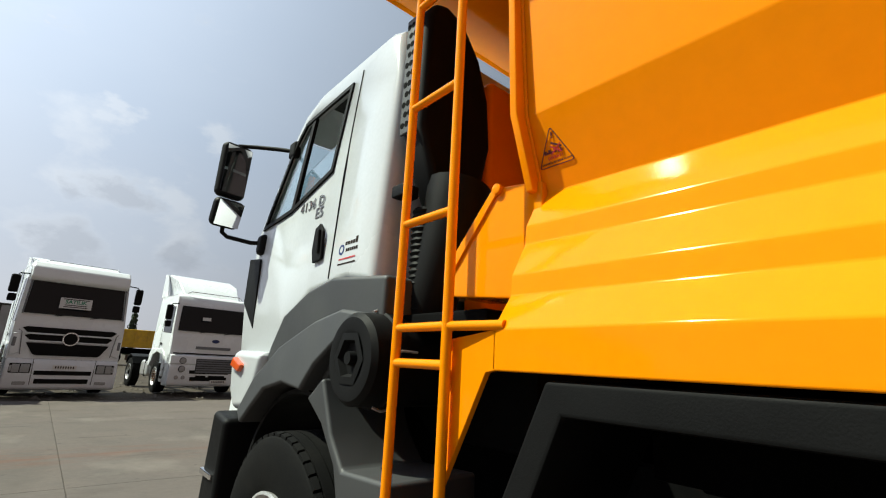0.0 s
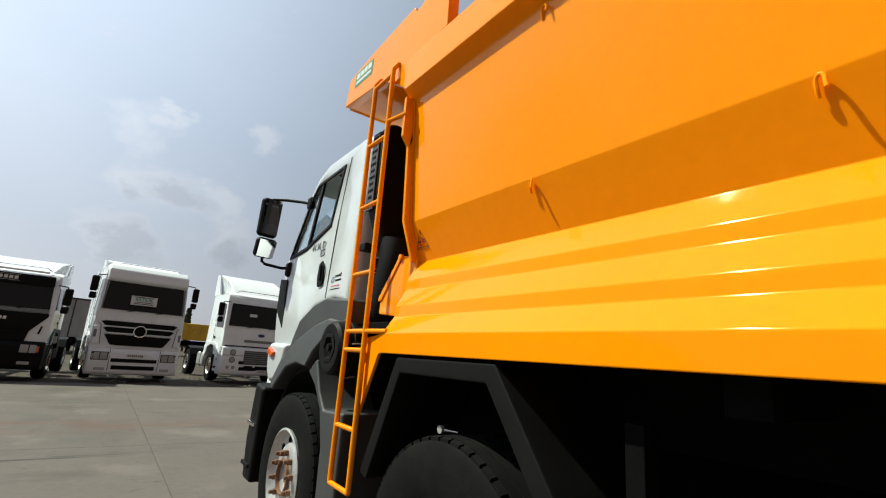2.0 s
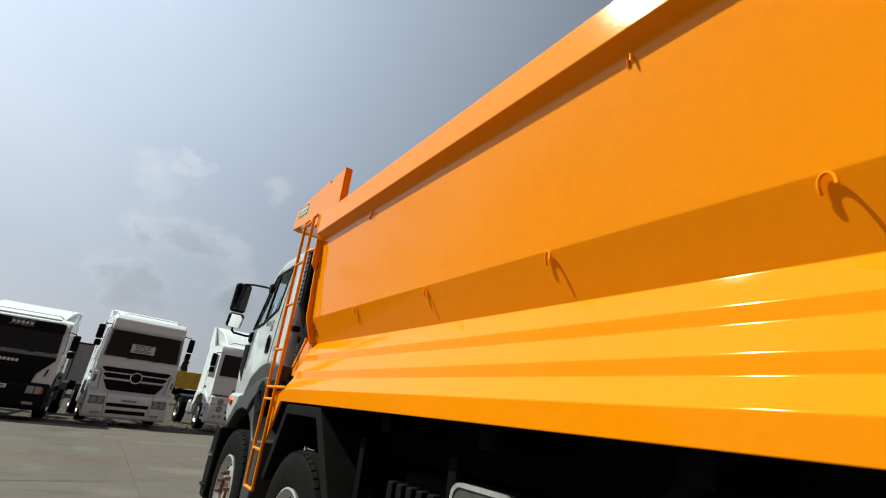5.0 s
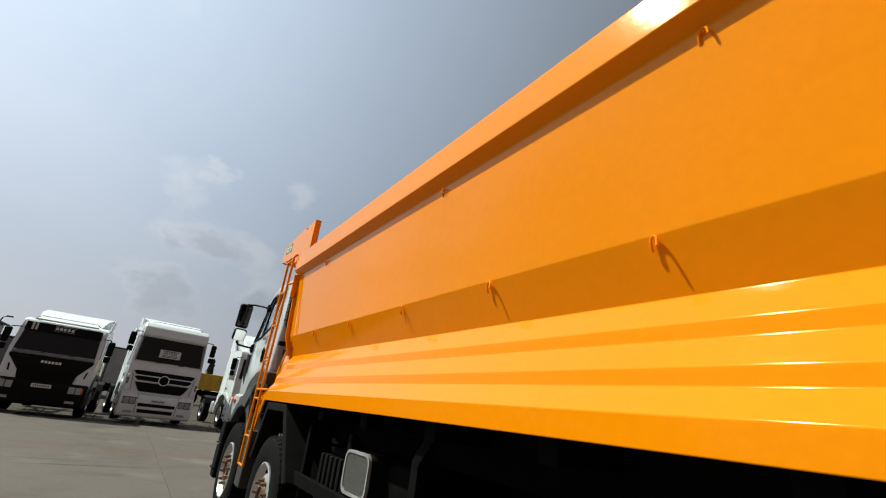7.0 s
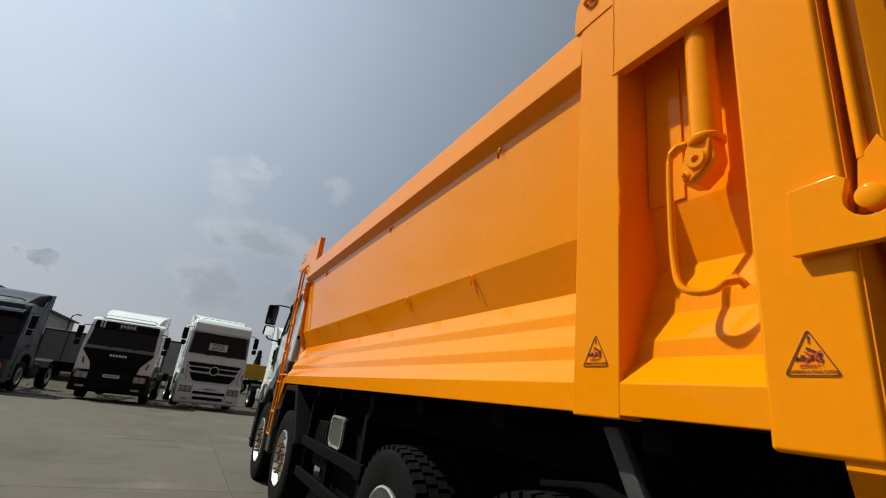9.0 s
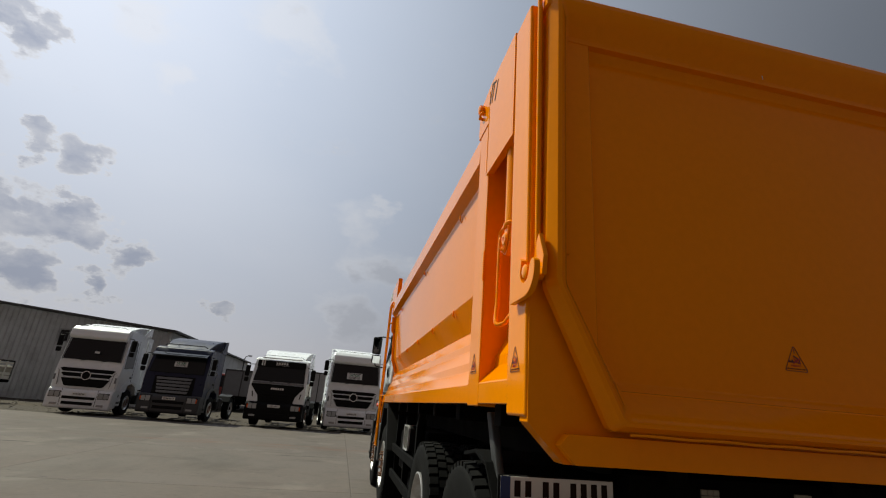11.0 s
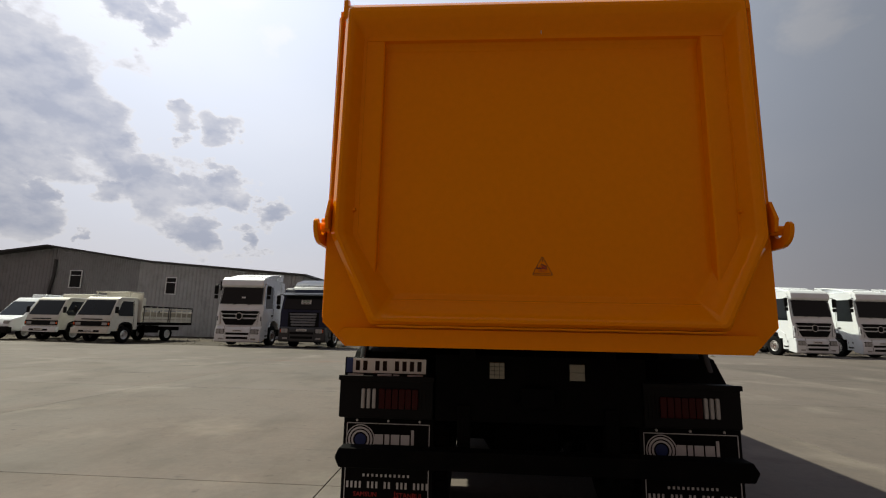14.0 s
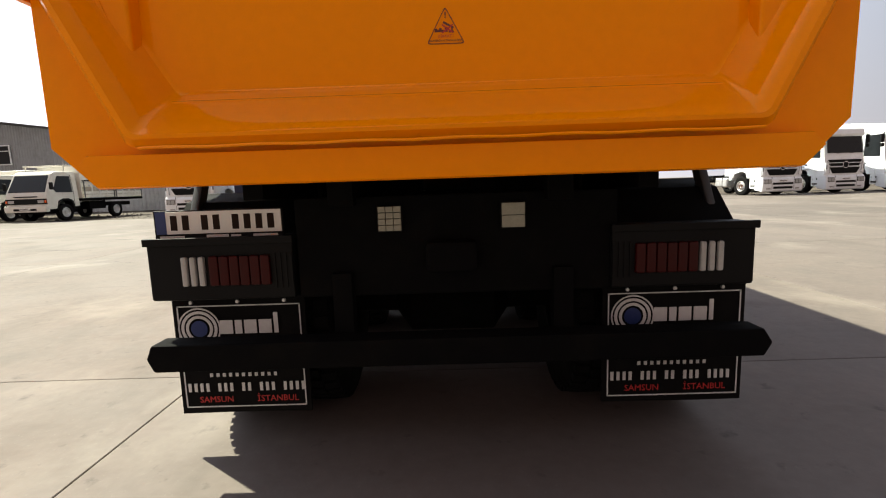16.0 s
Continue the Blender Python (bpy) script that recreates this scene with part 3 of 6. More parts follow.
def side_wall(s):
    inner = [(x - 0.035, z) for x, z in reversed(SIDE)]
    skin = part("side_wall", soften(prism([(s * x, z) for x, z in SIDE + inner], "y", 0.70, Y_FRONT), 0.0045, 3, 9), ORANGE, truck,
                "folded orange steel side with stepped ribs along its foot", smooth=11)
    bay = [(x - 0.035, z) for x, z in reversed(BAY)]
    part("ram_bay", soften(prism([(s * x, z) for x, z in BAY + bay], "y", Y_REAR + 0.01, 0.70), 0.004, 3, 9), ORANGE, skin, smooth=11)
    # top rail, a hollow box section with a lip under it
    part("top_rail", prism([(s * 1.10, 2.665), (s * 1.186, 2.665), (s * 1.191, 2.69), (s * 1.253, 2.743), (s * 1.243, 2.935), (s * 1.228, 2.955), (s * 1.10, 2.955)], "y", 0.80, 6.10, 0.006, 3), ORANGE, skin, smooth=25)
    # upright flange at the front end, following the folds
    out = [(x + 0.043, z) for x, z in SIDE[6:8]] + [(1.205, 2.42), (1.243, 2.47), (1.243, 2.70)]
    flange = [(s * x, z) for x, z in out] + [(s * 1.05, 2.70)] + [(s * (x - 0.04), z) for x, z in reversed(SIDE[6:])]
    part("front_flange", prism(flange, "y", 6.076, 6.10, 0.005), ORANGE, skin)
    part("flange_weld", tube([(s * (x + 0.004), 6.074, z) for x, z in SIDE[6:]], 0.006, 6), ORANGE, skin)
    # rear posts with the ram bay between them
    part("rear_post", prism([(s * 0.95, 1.332), (s * 1.245, 1.332), (s * 1.249, 2.94), (s * 0.95, 2.94)], "y", 0.605, 0.805, 0.007, 3), ORANGE, skin)
    part("rear_post", prism([(s * 0.95, 1.30), (s * 1.245, 1.30), (s * 1.249, 3.18), (s * 0.95, 3.18)], "y", -0.014, 0.192, 0.013, 3), ORANGE, skin)
    cover = [(0.187, 2.574), (0.632, 2.574), (0.632, 2.925), (0.838, 2.925), (0.846, 2.97), (0.838, 3.07), (0.785, 3.155), (0.62, 3.19), (0.187, 3.19)]
    part("ram_cover", prism(cover, "x", s * 1.215, s * 1.254, 0.004), ORANGE, skin)
    part("cover_weld", tube([(s * 1.2535, 0.622 + 0.002 * math.sin(k * 2.3), 2.59 + 0.05 * k) for k in range(12)], 0.0035, 5), ORANGE, skin)
    part("post_weld", tube([(s * 1.2475, 0.603 + 0.002 * math.sin(k * 1.7), 1.95 + 0.02 * k) for k in range(9)], 0.006, 5), ORANGE, skin)
    part("bay_strip", prism([(s * 1.092, 2.05), (s * 1.102, 2.05), (s * 1.106, 2.57), (s * 1.096, 2.57)], "y", 0.46, 0.60, 0.003), ORANGE, skin)
    # tailgate ram
    ram = part("hydraulic_ram", tube([(s * 1.185, 0.322, 3.02), (s * 1.185, 0.322, 2.165)], 0.045, 28), ORANGE, skin)
    part("ram_collar", lathe([(2.150, 0.0), (2.150, 0.049), (2.156, 0.053), (2.166, 0.053), (2.172, 0.048), (2.176, 0.044)], 28, "z", (s * 1.185, 0.322, 0)), ORANGE, ram)
    eye_plate = [(0.368, 2.155), (0.288, 2.155), (0.280, 2.09), (0.296, 2.05), (0.345, 2.015), (0.384, 2.028), (0.386, 2.09)]
    part("ram_eye", prism(eye_plate, "x", s * 1.150, s * 1.218, 0.006, 2), ORANGE, ram)
    part("eye_rib", tube([(s * 1.221, 0.292, 2.145), (s * 1.223, 0.300, 2.085), (s * 1.223, 0.325, 2.050), (s * 1.221, 0.360, 2.030)], 0.006, 8), ORANGE, ram)
    part("pin_boss", lathe([(0, 0.012), (0.0, 0.031), (s * 0.012, 0.031), (s * 0.018, 0.026), (s * 0.018, 0.012), (s * 0.004, 0.010), (s * 0.004, 0)], 24, "x", (s * 1.217, 0.330, 2.088)), ORANGE, ram)
    part("grease_fitting", lathe([(0, 0.016), (s * 0.014, 0.016), (s * 0.016, 0.008), (s * 0.028, 0.006), (s * 0.028, 0)], 6, "x", (s * 1.214, 0.371, 2.050)), ORANGE, ram)
    hose = [(s * 1.205, 0.372, 2.165), (s * 1.212, 0.400, 2.165), (s * 1.218, 0.420, 2.145), (s * 1.22, 0.426, 2.10), (s * 1.22, 0.428, 1.96), (s * 1.222, 0.424, 1.81),
            (s * 1.235, 0.400, 1.715), (s * 1.24, 0.352, 1.682), (s * 1.225, 0.305, 1.684), (s * 1.21, 0.280, 1.708), (s * 1.195, 0.258, 1.713), (s * 1.18, 0.244, 1.692)]
    smooth_hose = []
    for i in range(len(hose) - 1):
        p0, p1, p2, p3 = (Vector(hose[max(0, min(len(hose) - 1, k))]) for k in (i - 1, i, i + 1, i + 2))
        for k in range(16):
            t = k / 16
            smooth_hose.append(0.5 * ((2 * p1) + (p2 - p0) * t + (2 * p0 - 5 * p1 + 4 * p2 - p3) * t * t + (3 * p1 - p0 - 3 * p2 + p3) * t ** 3))
    for a, b in ((0, 1), (1, 2), (9, 10)):
        part("hose_fitting", tube([hose[a], hose[b]], 0.015, 6), ORANGE, ram)
    part("hose", tube(smooth_hose, [0.0095 + (0.0014 if i % 2 else 0.0) for i in range(len(smooth_hose))], 10), ORANGE, ram, "ribbed hydraulic hose painted over in orange")
    # latch arm of the tailgate: a plate ending in an open jaw
    def polar(r, deg):
        return (-0.062 + r * math.cos(radians(deg)), 1.818 + r * math.sin(radians(deg)))

    jaw = [(0.090, 1.717), (0.086, 1.874), (-0.012, 1.882), (-0.030, 1.868)] + [polar(0.044, 10 - 20 * k) for k in range(10)]
    jaw += [polar(0.052, 166), polar(0.068, 156), polar(0.086, 158)] + [polar(0.099, 170 + 14 * k) for k in range(8)]
    part("latch_arm", prism(jaw, "x", s * 1.251, s * 1.275, 0.003), ORANGE, skin)
    # tarpaulin hooks under the rail and on the fold
    for z, ys in ((2.0, (5.22, 4.351, 3.478, 2.591, 1.715)), (2.672, (5.139, 3.066, 1.481))):
        for y in ys:
            x = side_x(z) * s
            lean = random.uniform(-0.006, 0.006)
            arc = [(x - s * 0.004, y + 0.015, z - 0.046), (x + s * 0.004, y + 0.015, z - 0.032)]
            arc += [(x + s * (0.006 + 0.004 * a), y + 0.015 * math.cos(a) + lean * a, z - 0.020 + 0.024 * math.sin(a)) for a in (math.pi * k / 9 for k in range(10))]
            arc += [(x + s * 0.021, y - 0.017 + lean * 3, z - 0.036)]
            part("tarp_hook", tube(arc, 0.0050, 8), ORANGE, skin)
    return skin


left_wall = side_wall(-1)
right_wall = side_wall(1)
right_wall.location.x = -0.015
part("cover_bolt", lathe([(0, 0.03), (-0.03, 0.03), (-0.035, 0.02), (-0.035, 0)], 6, "x", (-1.253, 0.755, 3.095)), ORANGE, left_wall)
part("cover_hook", tube([(-1.25, 0.775, 3.045), (-1.275, 0.765, 3.035), (-1.28, 0.735, 3.045), (-1.262, 0.72, 3.06)], 0.009, 8), ORANGE, left_wall)
bars(left_wall, BLACK_INK, face_left(-1.2545, 0.50, 3.06) @ Matrix.Rotation(radians(-24), 4, "Z"), [(-0.11, -0.095, -0.06, 0.06), (-0.07, -0.055, -0.06, 0.06), (-0.12, -0.03, 0.055, 0.066), (0.0, 0.014, -0.06, 0.06)], name="painted_mark")
sticker(left_wall, face_left(-1.2468, 0.702, 1.487), 0.112)
sticker(left_wall, face_left(-1.2468, 0.092, 1.460), 0.108)
tilt = math.atan2(1.145 - 1.075, 2.010 - 1.808)
sticker(left_wall, face_left(-side_x(1.868) - 0.002, 6.012, 1.868, tilt), 0.112)

# floor, front wall and cab guard
part("floor", box(-1.2, 1.2, 0.0, 6.0, 1.345, 1.42, 0.01), ORANGE, truck)
for y in (0.55, 1.35, 2.15, 2.95, 3.75, 4.55, 5.35):
    part("floor_bearer", box(-1.16, 1.16, y - 0.05, y + 0.05, 1.25, 1.345, 0.006), CHASSIS_BLACK, truck)
front = part("front_wall", prism([(-1.07, 1.42), (-1.05, 1.808), (-1.12, 2.01), (-1.165, 2.70), (-1.165, 2.96), (1.15, 2.96), (1.15, 2.70), (1.105, 2.01), (1.035, 1.808), (1.055, 1.42)], "y", 6.01, 6.075, 0.006), ORANGE, truck)
for x in (-0.55, 0.0, 0.55):
    part("stiffener", box(x - 0.06, x + 0.06, 6.075, 6.15, 1.45, 2.93, 0.012), ORANGE, front)
guard = part("cab_guard", prism([(6.05, 2.93), (6.05, 2.965), (6.93, 3.08), (6.97, 3.06), (6.97, 3.03)], "x", -1.20, 1.20, 0.005), ORANGE, truck, "orange sheet guard reaching over the cab")
for s in (-1, 1):
    plate = [(6.99, 3.03), (6.95, 3.23), (6.60, 3.265), (6.10, 3.285), (6.08, 3.245), (6.03, 3.245), (5.98, 3.275), (5.75, 3.285), (5.75, 2.95), (6.06, 2.93), (6.085, 2.76), (6.13, 2.78), (6.42, 2.965)]
    part("guard_side", prism(plate, "x", s * 1.17, s * 1.235, 0.006), ORANGE, guard)
    part("guard_rib", prism([(6.08, 2.94), (6.9, 3.075), (6.9, 3.055), (6.3, 2.90), (6.08, 2.80)], "x", s * 0.55, s * 0.58, 0.003), ORANGE, guard)
part("guard_front_lip", prism([(6.93, 3.06), (6.99, 3.02), (6.97, 3.23), (6.93, 3.24)], "x", -1.2, 1.2, 0.005), ORANGE, guard)
label_pose = face_left(-1.2355, 6.72, 3.165) @ Matrix.Rotation(radians(-2), 4, "Z")
bars(guard, GREEN_INK, label_pose, [(-0.13, 0.13, -0.055, 0.055)], name="maker_label", label="green maker's label")
bars(guard, WHITE_INK, label_pose @ Matrix.Translation((0, 0, 0.001)), [(-0.11, -0.06, 0.0, 0.04), (-0.05, 0.0, 0.0, 0.04), (0.01, 0.05, 0.0, 0.04), (0.06, 0.11, 0.0, 0.04), (-0.11, 0.11, -0.035, -0.015)], name="label_print")
for s in (-1, 1):
    part("corner_gusset", prism([(6.08, 1.436), (6.275, 1.41), (6.268, 1.03), (6.11, 1.338), (6.08, 1.344)], "x", s * 1.243, s * 1.225, 0.003), ORANGE, truck)
    hb = part("lock_bracket", prism([(6.06, 1.84), (6.20, 1.86), (6.42, 1.64), (6.42, 1.555), (6.06, 1.52)], "x", s * 1.10, s * 0.92, 0.008), ORANGE, truck)
    part("lock_lever", prism([(6.225, 1.868), (6.200, 1.862), (6.395, 1.63), (6.425, 1.625), (6.425, 1.645)], "x", s * 1.10, s * 1.108, 0.002), ORANGE, hb)
    part("lever_pin", lathe([(0, 0.016), (s * 0.014, 0.016), (s * 0.016, 0.011), (s * 0.016, 0)], 14, "x", (s * 1.10, 6.215, 1.852)), ORANGE, hb)

# ladder
LX = -1.265
YR, YF = 6.225, 6.44
ladder = part("ladder", tube([(LX, YR, 0.70), (LX, YR, 2.93), (LX + 0.02, YR - 0.01, 2.965), (LX + 0.09, YR - 0.02, 2.985)], 0.0140, 12,
                             tube([(LX, YF, 0.70), (LX, YF, 2.93), (LX + 0.02, YF - 0.01, 2.965), (LX + 0.09, YF - 0.02, 2.985)], 0.0140, 12)), ORANGE, truck, "orange tubular steel ladder")
for z in (0.70, 0.975, 1.35, 1.75, 2.135, 2.515, 2.90):
    part("rung", tube([(LX, YR, z), (LX, YF, z)], 0.0130, 10), ORANGE, ladder)
part("ladder_stay", tube([(LX, YF, 1.445), (LX, YR, 1.445), (LX + 0.03, 6.06, 1.445)], 0.0125, 10), ORANGE, ladder)
part("ladder_stay", tube([(LX, YR, 2.6), (LX + 0.03, 6.07, 2.6)], 0.0125, 10), ORANGE, ladder)

# tailgate and rear frame
frame_out = [(-1.10, 1.155), (1.085, 1.155), (1.222, 1.30), (1.222, 3.10), (-1.235, 3.10), (-1.235, 1.285)]
part("rear_frame", holed(frame_out, [[(-0.90, 1.34), (0.90, 1.34), (1.06, 1.80), (1.06, 3.0), (-1.06, 3.0), (-1.06, 1.80)]], "y", -0.018, 0.06), ORANGE, truck)
part("rear_sill", prism([(0.0, 1.155), (0.0, 1.30), (0.13, 1.345), (0.11, 1.21)], "x", -1.10, 1.10, 0.006), ORANGE, truck)
GATE = [(-0.955, 1.275), (0.942, 1.275), (1.182, 1.77), (1.172, 3.205), (-1.185, 3.205), (-1.197, 1.77)]


def ring(y, pts):
    return [(x, y, z) for x, z in pts]


def inset(dx, top, bottom):
    return [(-0.955 + dx * 0.78, 1.275 + bottom), (0.942 - dx * 0.78, 1.275 + bottom), (1.182 - dx, 1.77 + dx * 0.16), (1.172 - dx, 3.205 - top), (-1.185 + dx, 3.205 - top), (-1.197 + dx, 1.77 + dx * 0.16)]


bm = bmesh.new()
levels = [ring(0.062, inset(0.07, 0.07, 0.05)), ring(-0.044, inset(0.07, 0.07, 0.05)), ring(-0.044, GATE), ring(-0.078, GATE), ring(-0.092, inset(0.010, 0.010, 0.008)), ring(-0.118, inset(0.030, 0.045, 0.020)), ring(-0.120, inset(0.048, 0.070, 0.032)), ring(-0.104, inset(0.066, 0.10, 0.045)),
          ring(-0.085, inset(0.082, 0.118, 0.070)), ring(0.038, inset(0.130, 0.225, 0.165)), ring(0.046, inset(0.145, 0.240, 0.180))]
loops = [[bm.verts.new(p) for p in lv] for lv in levels]
for a, b in zip(loops, loops[1:]):
    for i in range(6):
        bm.faces.new((a[i], a[(i + 1) % 6], b[(i + 1) % 6], b[i]))
bm.faces.new(loops[-1])
bm.faces.new(loops[0])
bmesh.ops.recalc_face_normals(bm, faces=bm.faces)
corner_edges = [e for e in bm.edges if abs(e.verts[0].co.y - e.verts[1].co.y) > 0.001]
bmesh.ops.bevel(bm, geom=corner_edges, offset=0.02, segments=3, profile=0.5, affect="EDGES", clamp_overlap=True)
gate = part("tailgate", bm, ORANGE, truck, "orange pressed tailgate with a raised rim, in shade", smooth=30)
for s in (-1, 1):
    part("gate_rod", tube([(s * 1.215, -0.045, 1.93), (s * 1.215, -0.045, 3.18)], 0.012, 10), ORANGE, gate).location.x = -0.015 if s > 0 else 0.0
    part("gate_pin", lathe([(0, 0.027), (s * 0.070, 0.027), (s * 0.074, 0.02), (s * 0.074, 0)], 18, "x", (s * 1.205, -0.064, 1.816)), ORANGE, gate).location.x = -0.015 if s > 0 else 0.0
    part("pin_ear", prism([(-0.02, 1.80), (-0.11, 1.80), (-0.125, 1.87), (-0.078, 1.975), (-0.036, 1.925)], "x", s * 1.205, s * 1.225, 0.004), ORANGE, gate).location.x = -0.015 if s > 0 else 0.0
    part("top_ear", prism([(0.0, 3.12), (-0.09, 3.12), (-0.09, 3.235), (-0.06, 3.255), (-0.03, 3.235)], "x", s * 1.17, s * 1.20, 0.006), ORANGE, gate).location.x = -0.015 if s > 0 else 0.0
    part("rim_nub", lathe([(0, 0.012), (-0.02, 0.010), (-0.022, 0)], 10, "y", (s * 1.085, -0.02, 1.93)), ORANGE, gate).location.x = -0.015 if s > 0 else 0.0
    part("lamp_bracket", box(s * 1.235 - 0.01, s * 1.235 + 0.01, -0.01, 0.05, 2.75, 2.95, 0.003), ORANGE, gate).location.x = -0.015 if s > 0 else 0.0
part("lower_sill", prism([(-1.075, 1.157), (1.062, 1.157), (1.122, 1.218), (1.085, 1.256), (-1.10, 1.256), (-1.135, 1.218)], "y", -0.062, -0.012, 0.004), ORANGE, truck)
part("gate_seam", tube([(-0.90 + 0.06 * k, -0.1165, 1.268 + 0.0015 * math.sin(k * 1.3)) for k in range(31)], 0.005, 6), ORANGE, gate)
part("gate_scratch", box(-0.002, 0.002, -0.035, -0.034, 3.02, 3.06), WHITE_INK, gate)
sticker(gate, face_rear(0.0, 0.0445, 1.57), 0.12)

# chassis
for s in (-1, 1):
    part("chassis_rail", prism([(s * 0.36, 0.78), (s * 0.44, 0.78), (s * 0.44, 1.06), (s * 0.36, 1.06), (s * 0.36, 1.045), (s * 0.425, 1.045), (s * 0.425, 0.795), (s * 0.36, 0.795)], "y", 0.42, 8.2), CHASSIS_BLACK, truck)
    part("subframe_rail", box(*sorted((s * 0.37, s * 0.47)), 0.30, 6.0, 1.065, 1.245, 0.006), CHASSIS_BLACK, truck)
for y in (0.5, 1.66, 3.1, 4.6, 6.5):
    part("cross_member", box(-0.36, 0.36, y - 0.05, y + 0.05, 0.82, 1.02, 0.008), CHASSIS_BLACK, truck)
for y in (7.33, 5.60, 2.40, 1.06):
    part("axle", tube([(-0.95, y, 0.52), (-0.3, y, 0.52), (-0.22, y, 0.5), (0.22, y, 0.5), (0.3, y, 0.52), (0.95, y, 0.52)], [0.06, 0.07, 0.16, 0.16, 0.07, 0.06], 14), CHASSIS_BLACK, truck)
for s in (-1, 1):
    for y in (7.33, 5.63):
        part("leaf_spring", prism([(y - 0.75, 0.72), (y, 0.60), (y + 0.75, 0.72), (y + 0.75, 0.76), (y, 0.70), (y - 0.75, 0.76)], "x", s * 0.40, s * 0.49), CHASSIS_BLACK, truck)
    part("leaf_spring", prism([(0.95, 0.60), (1.65, 0.80), (2.35, 0.60), (2.35, 0.66), (1.65, 0.92), (0.95, 0.66)], "x", s * 0.47, s * 0.57), CHASSIS_BLACK, truck)

R = 0.53
TYRE = [(-0.13, 0.29), (-0.150, 0.33), (-0.158, 0.42), (-0.150, 0.475), (-0.138, 0.498), (-0.10, 0.512), (0.10, 0.512), (0.138, 0.498), (0.150, 0.475), (0.158, 0.42), (0.150, 0.33), (0.13, 0.29)]


def tyre_mesh(lug):
    """Tyre whose tread blocks are raised out of the band, one connected skin."""
    if lug:
        cuts, n, step, cycle = (-0.136, -0.074, -0.064, -0.005, 0.005, 0.064, 0.074, 0.136), 132, 0.026, 3
    else:
        cuts, n, step, cycle = (-0.136, -0.112, -0.104, -0.062, -0.054, -0.004, 0.004, 0.054, 0.062, 0.104, 0.112, 0.136), 250, 0.013, 5
    low = R - step - (0.0 if lug else 0.004)
    bm = lathe(TYRE[:4] + [(-0.142, low - 0.012)] + [(x, low - (0.006 if abs(x) > 0.13 else 0.0)) for x in cuts] + [(0.142, low - 0.012)] + TYRE[8:], n, "x", closed=True)
    bm.faces.ensure_lookup_table()
    raised = []
    for f in bm.faces:
        c = f.calc_center_median()
        if math.hypot(c.y, c.z) < low - 0.008:
            continue
        row = sum(c.x > x for x in cuts) - 1
        if row % 2 or not 0 <= row < len(cuts) - 1:
            continue
        k = int((math.atan2(c.z, c.y) % (2 * math.pi)) / (2 * math.pi) * n) + row // 2 * (2 if lug else 3)
        if k % cycle or (not lug and 0 < row < len(cuts) - 2):
            raised.append(f)
    got = bmesh.ops.extrude_face_region(bm, geom=raised)
    for v in got["geom"]:
        if isinstance(v, bmesh.types.BMVert):
            r = math.hypot(v.co.y, v.co.z)
            v.co.y *= (r + step) / r
            v.co.z *= (r + step) / r
    bmesh.ops.delete(bm, geom=raised, context="FACES")
    return to_mesh(bm, "tyre", 35)


TYRES = {False: tyre_mesh(False), True: tyre_mesh(True)}
RIM_F = to_mesh(lathe([(-0.12, 0.292), (-0.150, 0.300), (-0.155, 0.288), (-0.130, 0.272), (-0.105, 0.255), (-0.100, 0.215), (-0.128, 0.175), (-0.130, 0.10), (-0.11, 0.06), (-0.09, 0.0)], 48, "x"), "rim")
RIM_R = to_mesh(lathe([(-0.12, 0.292), (-0.150, 0.300), (-0.155, 0.288), (-0.130, 0.272), (-0.06, 0.262), (0.02, 0.24), (0.04, 0.20), (0.04, 0.13), (0.0, 0.10), (0.0, 0.0)], 48, "x"), "rim")
HUB_F = to_mesh(lathe([(-0.12, 0.112), (-0.150, 0.108), (-0.152, 0.098), (-0.10, 0.090), (-0.09, 0.045), (-0.12, 0.040), (-0.12, 0.0)], 24, "x"), "hub")
HUB_R = to_mesh(lathe([(0.02, 0.125), (-0.09, 0.115), (-0.125, 0.10), (-0.13, 0.06), (-0.15, 0.05), (-0.15, 0.0)], 24, "x"), "hub")
NUT = to_mesh(lathe([(0.0, 0.019), (-0.028, 0.019), (-0.030, 0.013), (-0.052, 0.012), (-0.054, 0.0)], 6, "x"), "nut")
HOLE = to_mesh(lathe([(0.0, 0.0), (-0.004, 0.024), (0.0, 0.03)], 14, "x"), "vent")


def wheel(parent, x, y, s, lug, dual=False):
    """One road wheel. s: -1 faces -x, 1 faces +x."""
    turn = Matrix.Translation((x, y, 0.52)) @ Matrix.Rotation(0 if s < 0 else math.pi, 4, "Z") @ Matrix.Rotation(random.uniform(0, 6), 4, "X")
    rim = link("wheel", RIM_R if dual else RIM_F, STEEL, parent, "steel disc wheel with rusty nuts" if not dual else "")
    rim.matrix_basis = turn
    link("tyre", TYRES[lug], RUBBER, rim)
    link("hub", HUB_R if dual else HUB_F, CHASSIS_BLACK if dual else RUST, rim)
    for k in range(10):
        a = 2 * math.pi * k / 10
        nut = link("wheel_nut", NUT, RUST, rim)
        nut.location = (0.04 if dual else -0.128, 0.15 * math.cos(a), 0.15 * math.sin(a))
        if not dual:
            vent = link("vent_hole", HOLE, CHASSIS_BLACK, rim)
            vent.location = (-0.1025, 0.222 * math.cos(a + 0.31), 0.222 * math.sin(a + 0.31))
    return rim


for s in (-1, 1):
    for y in (7.33, 5.60):
        wheel(truck, s * 1.06, y, s, False)
    for y in (2.40, 1.06):
        wheel(truck, s * 1.05, y, s, True, True)
        inner = link("inner_tyre", TYRES[True], RUBBER, truck)
        inner.location = (s * 0.70, y, 0.52)


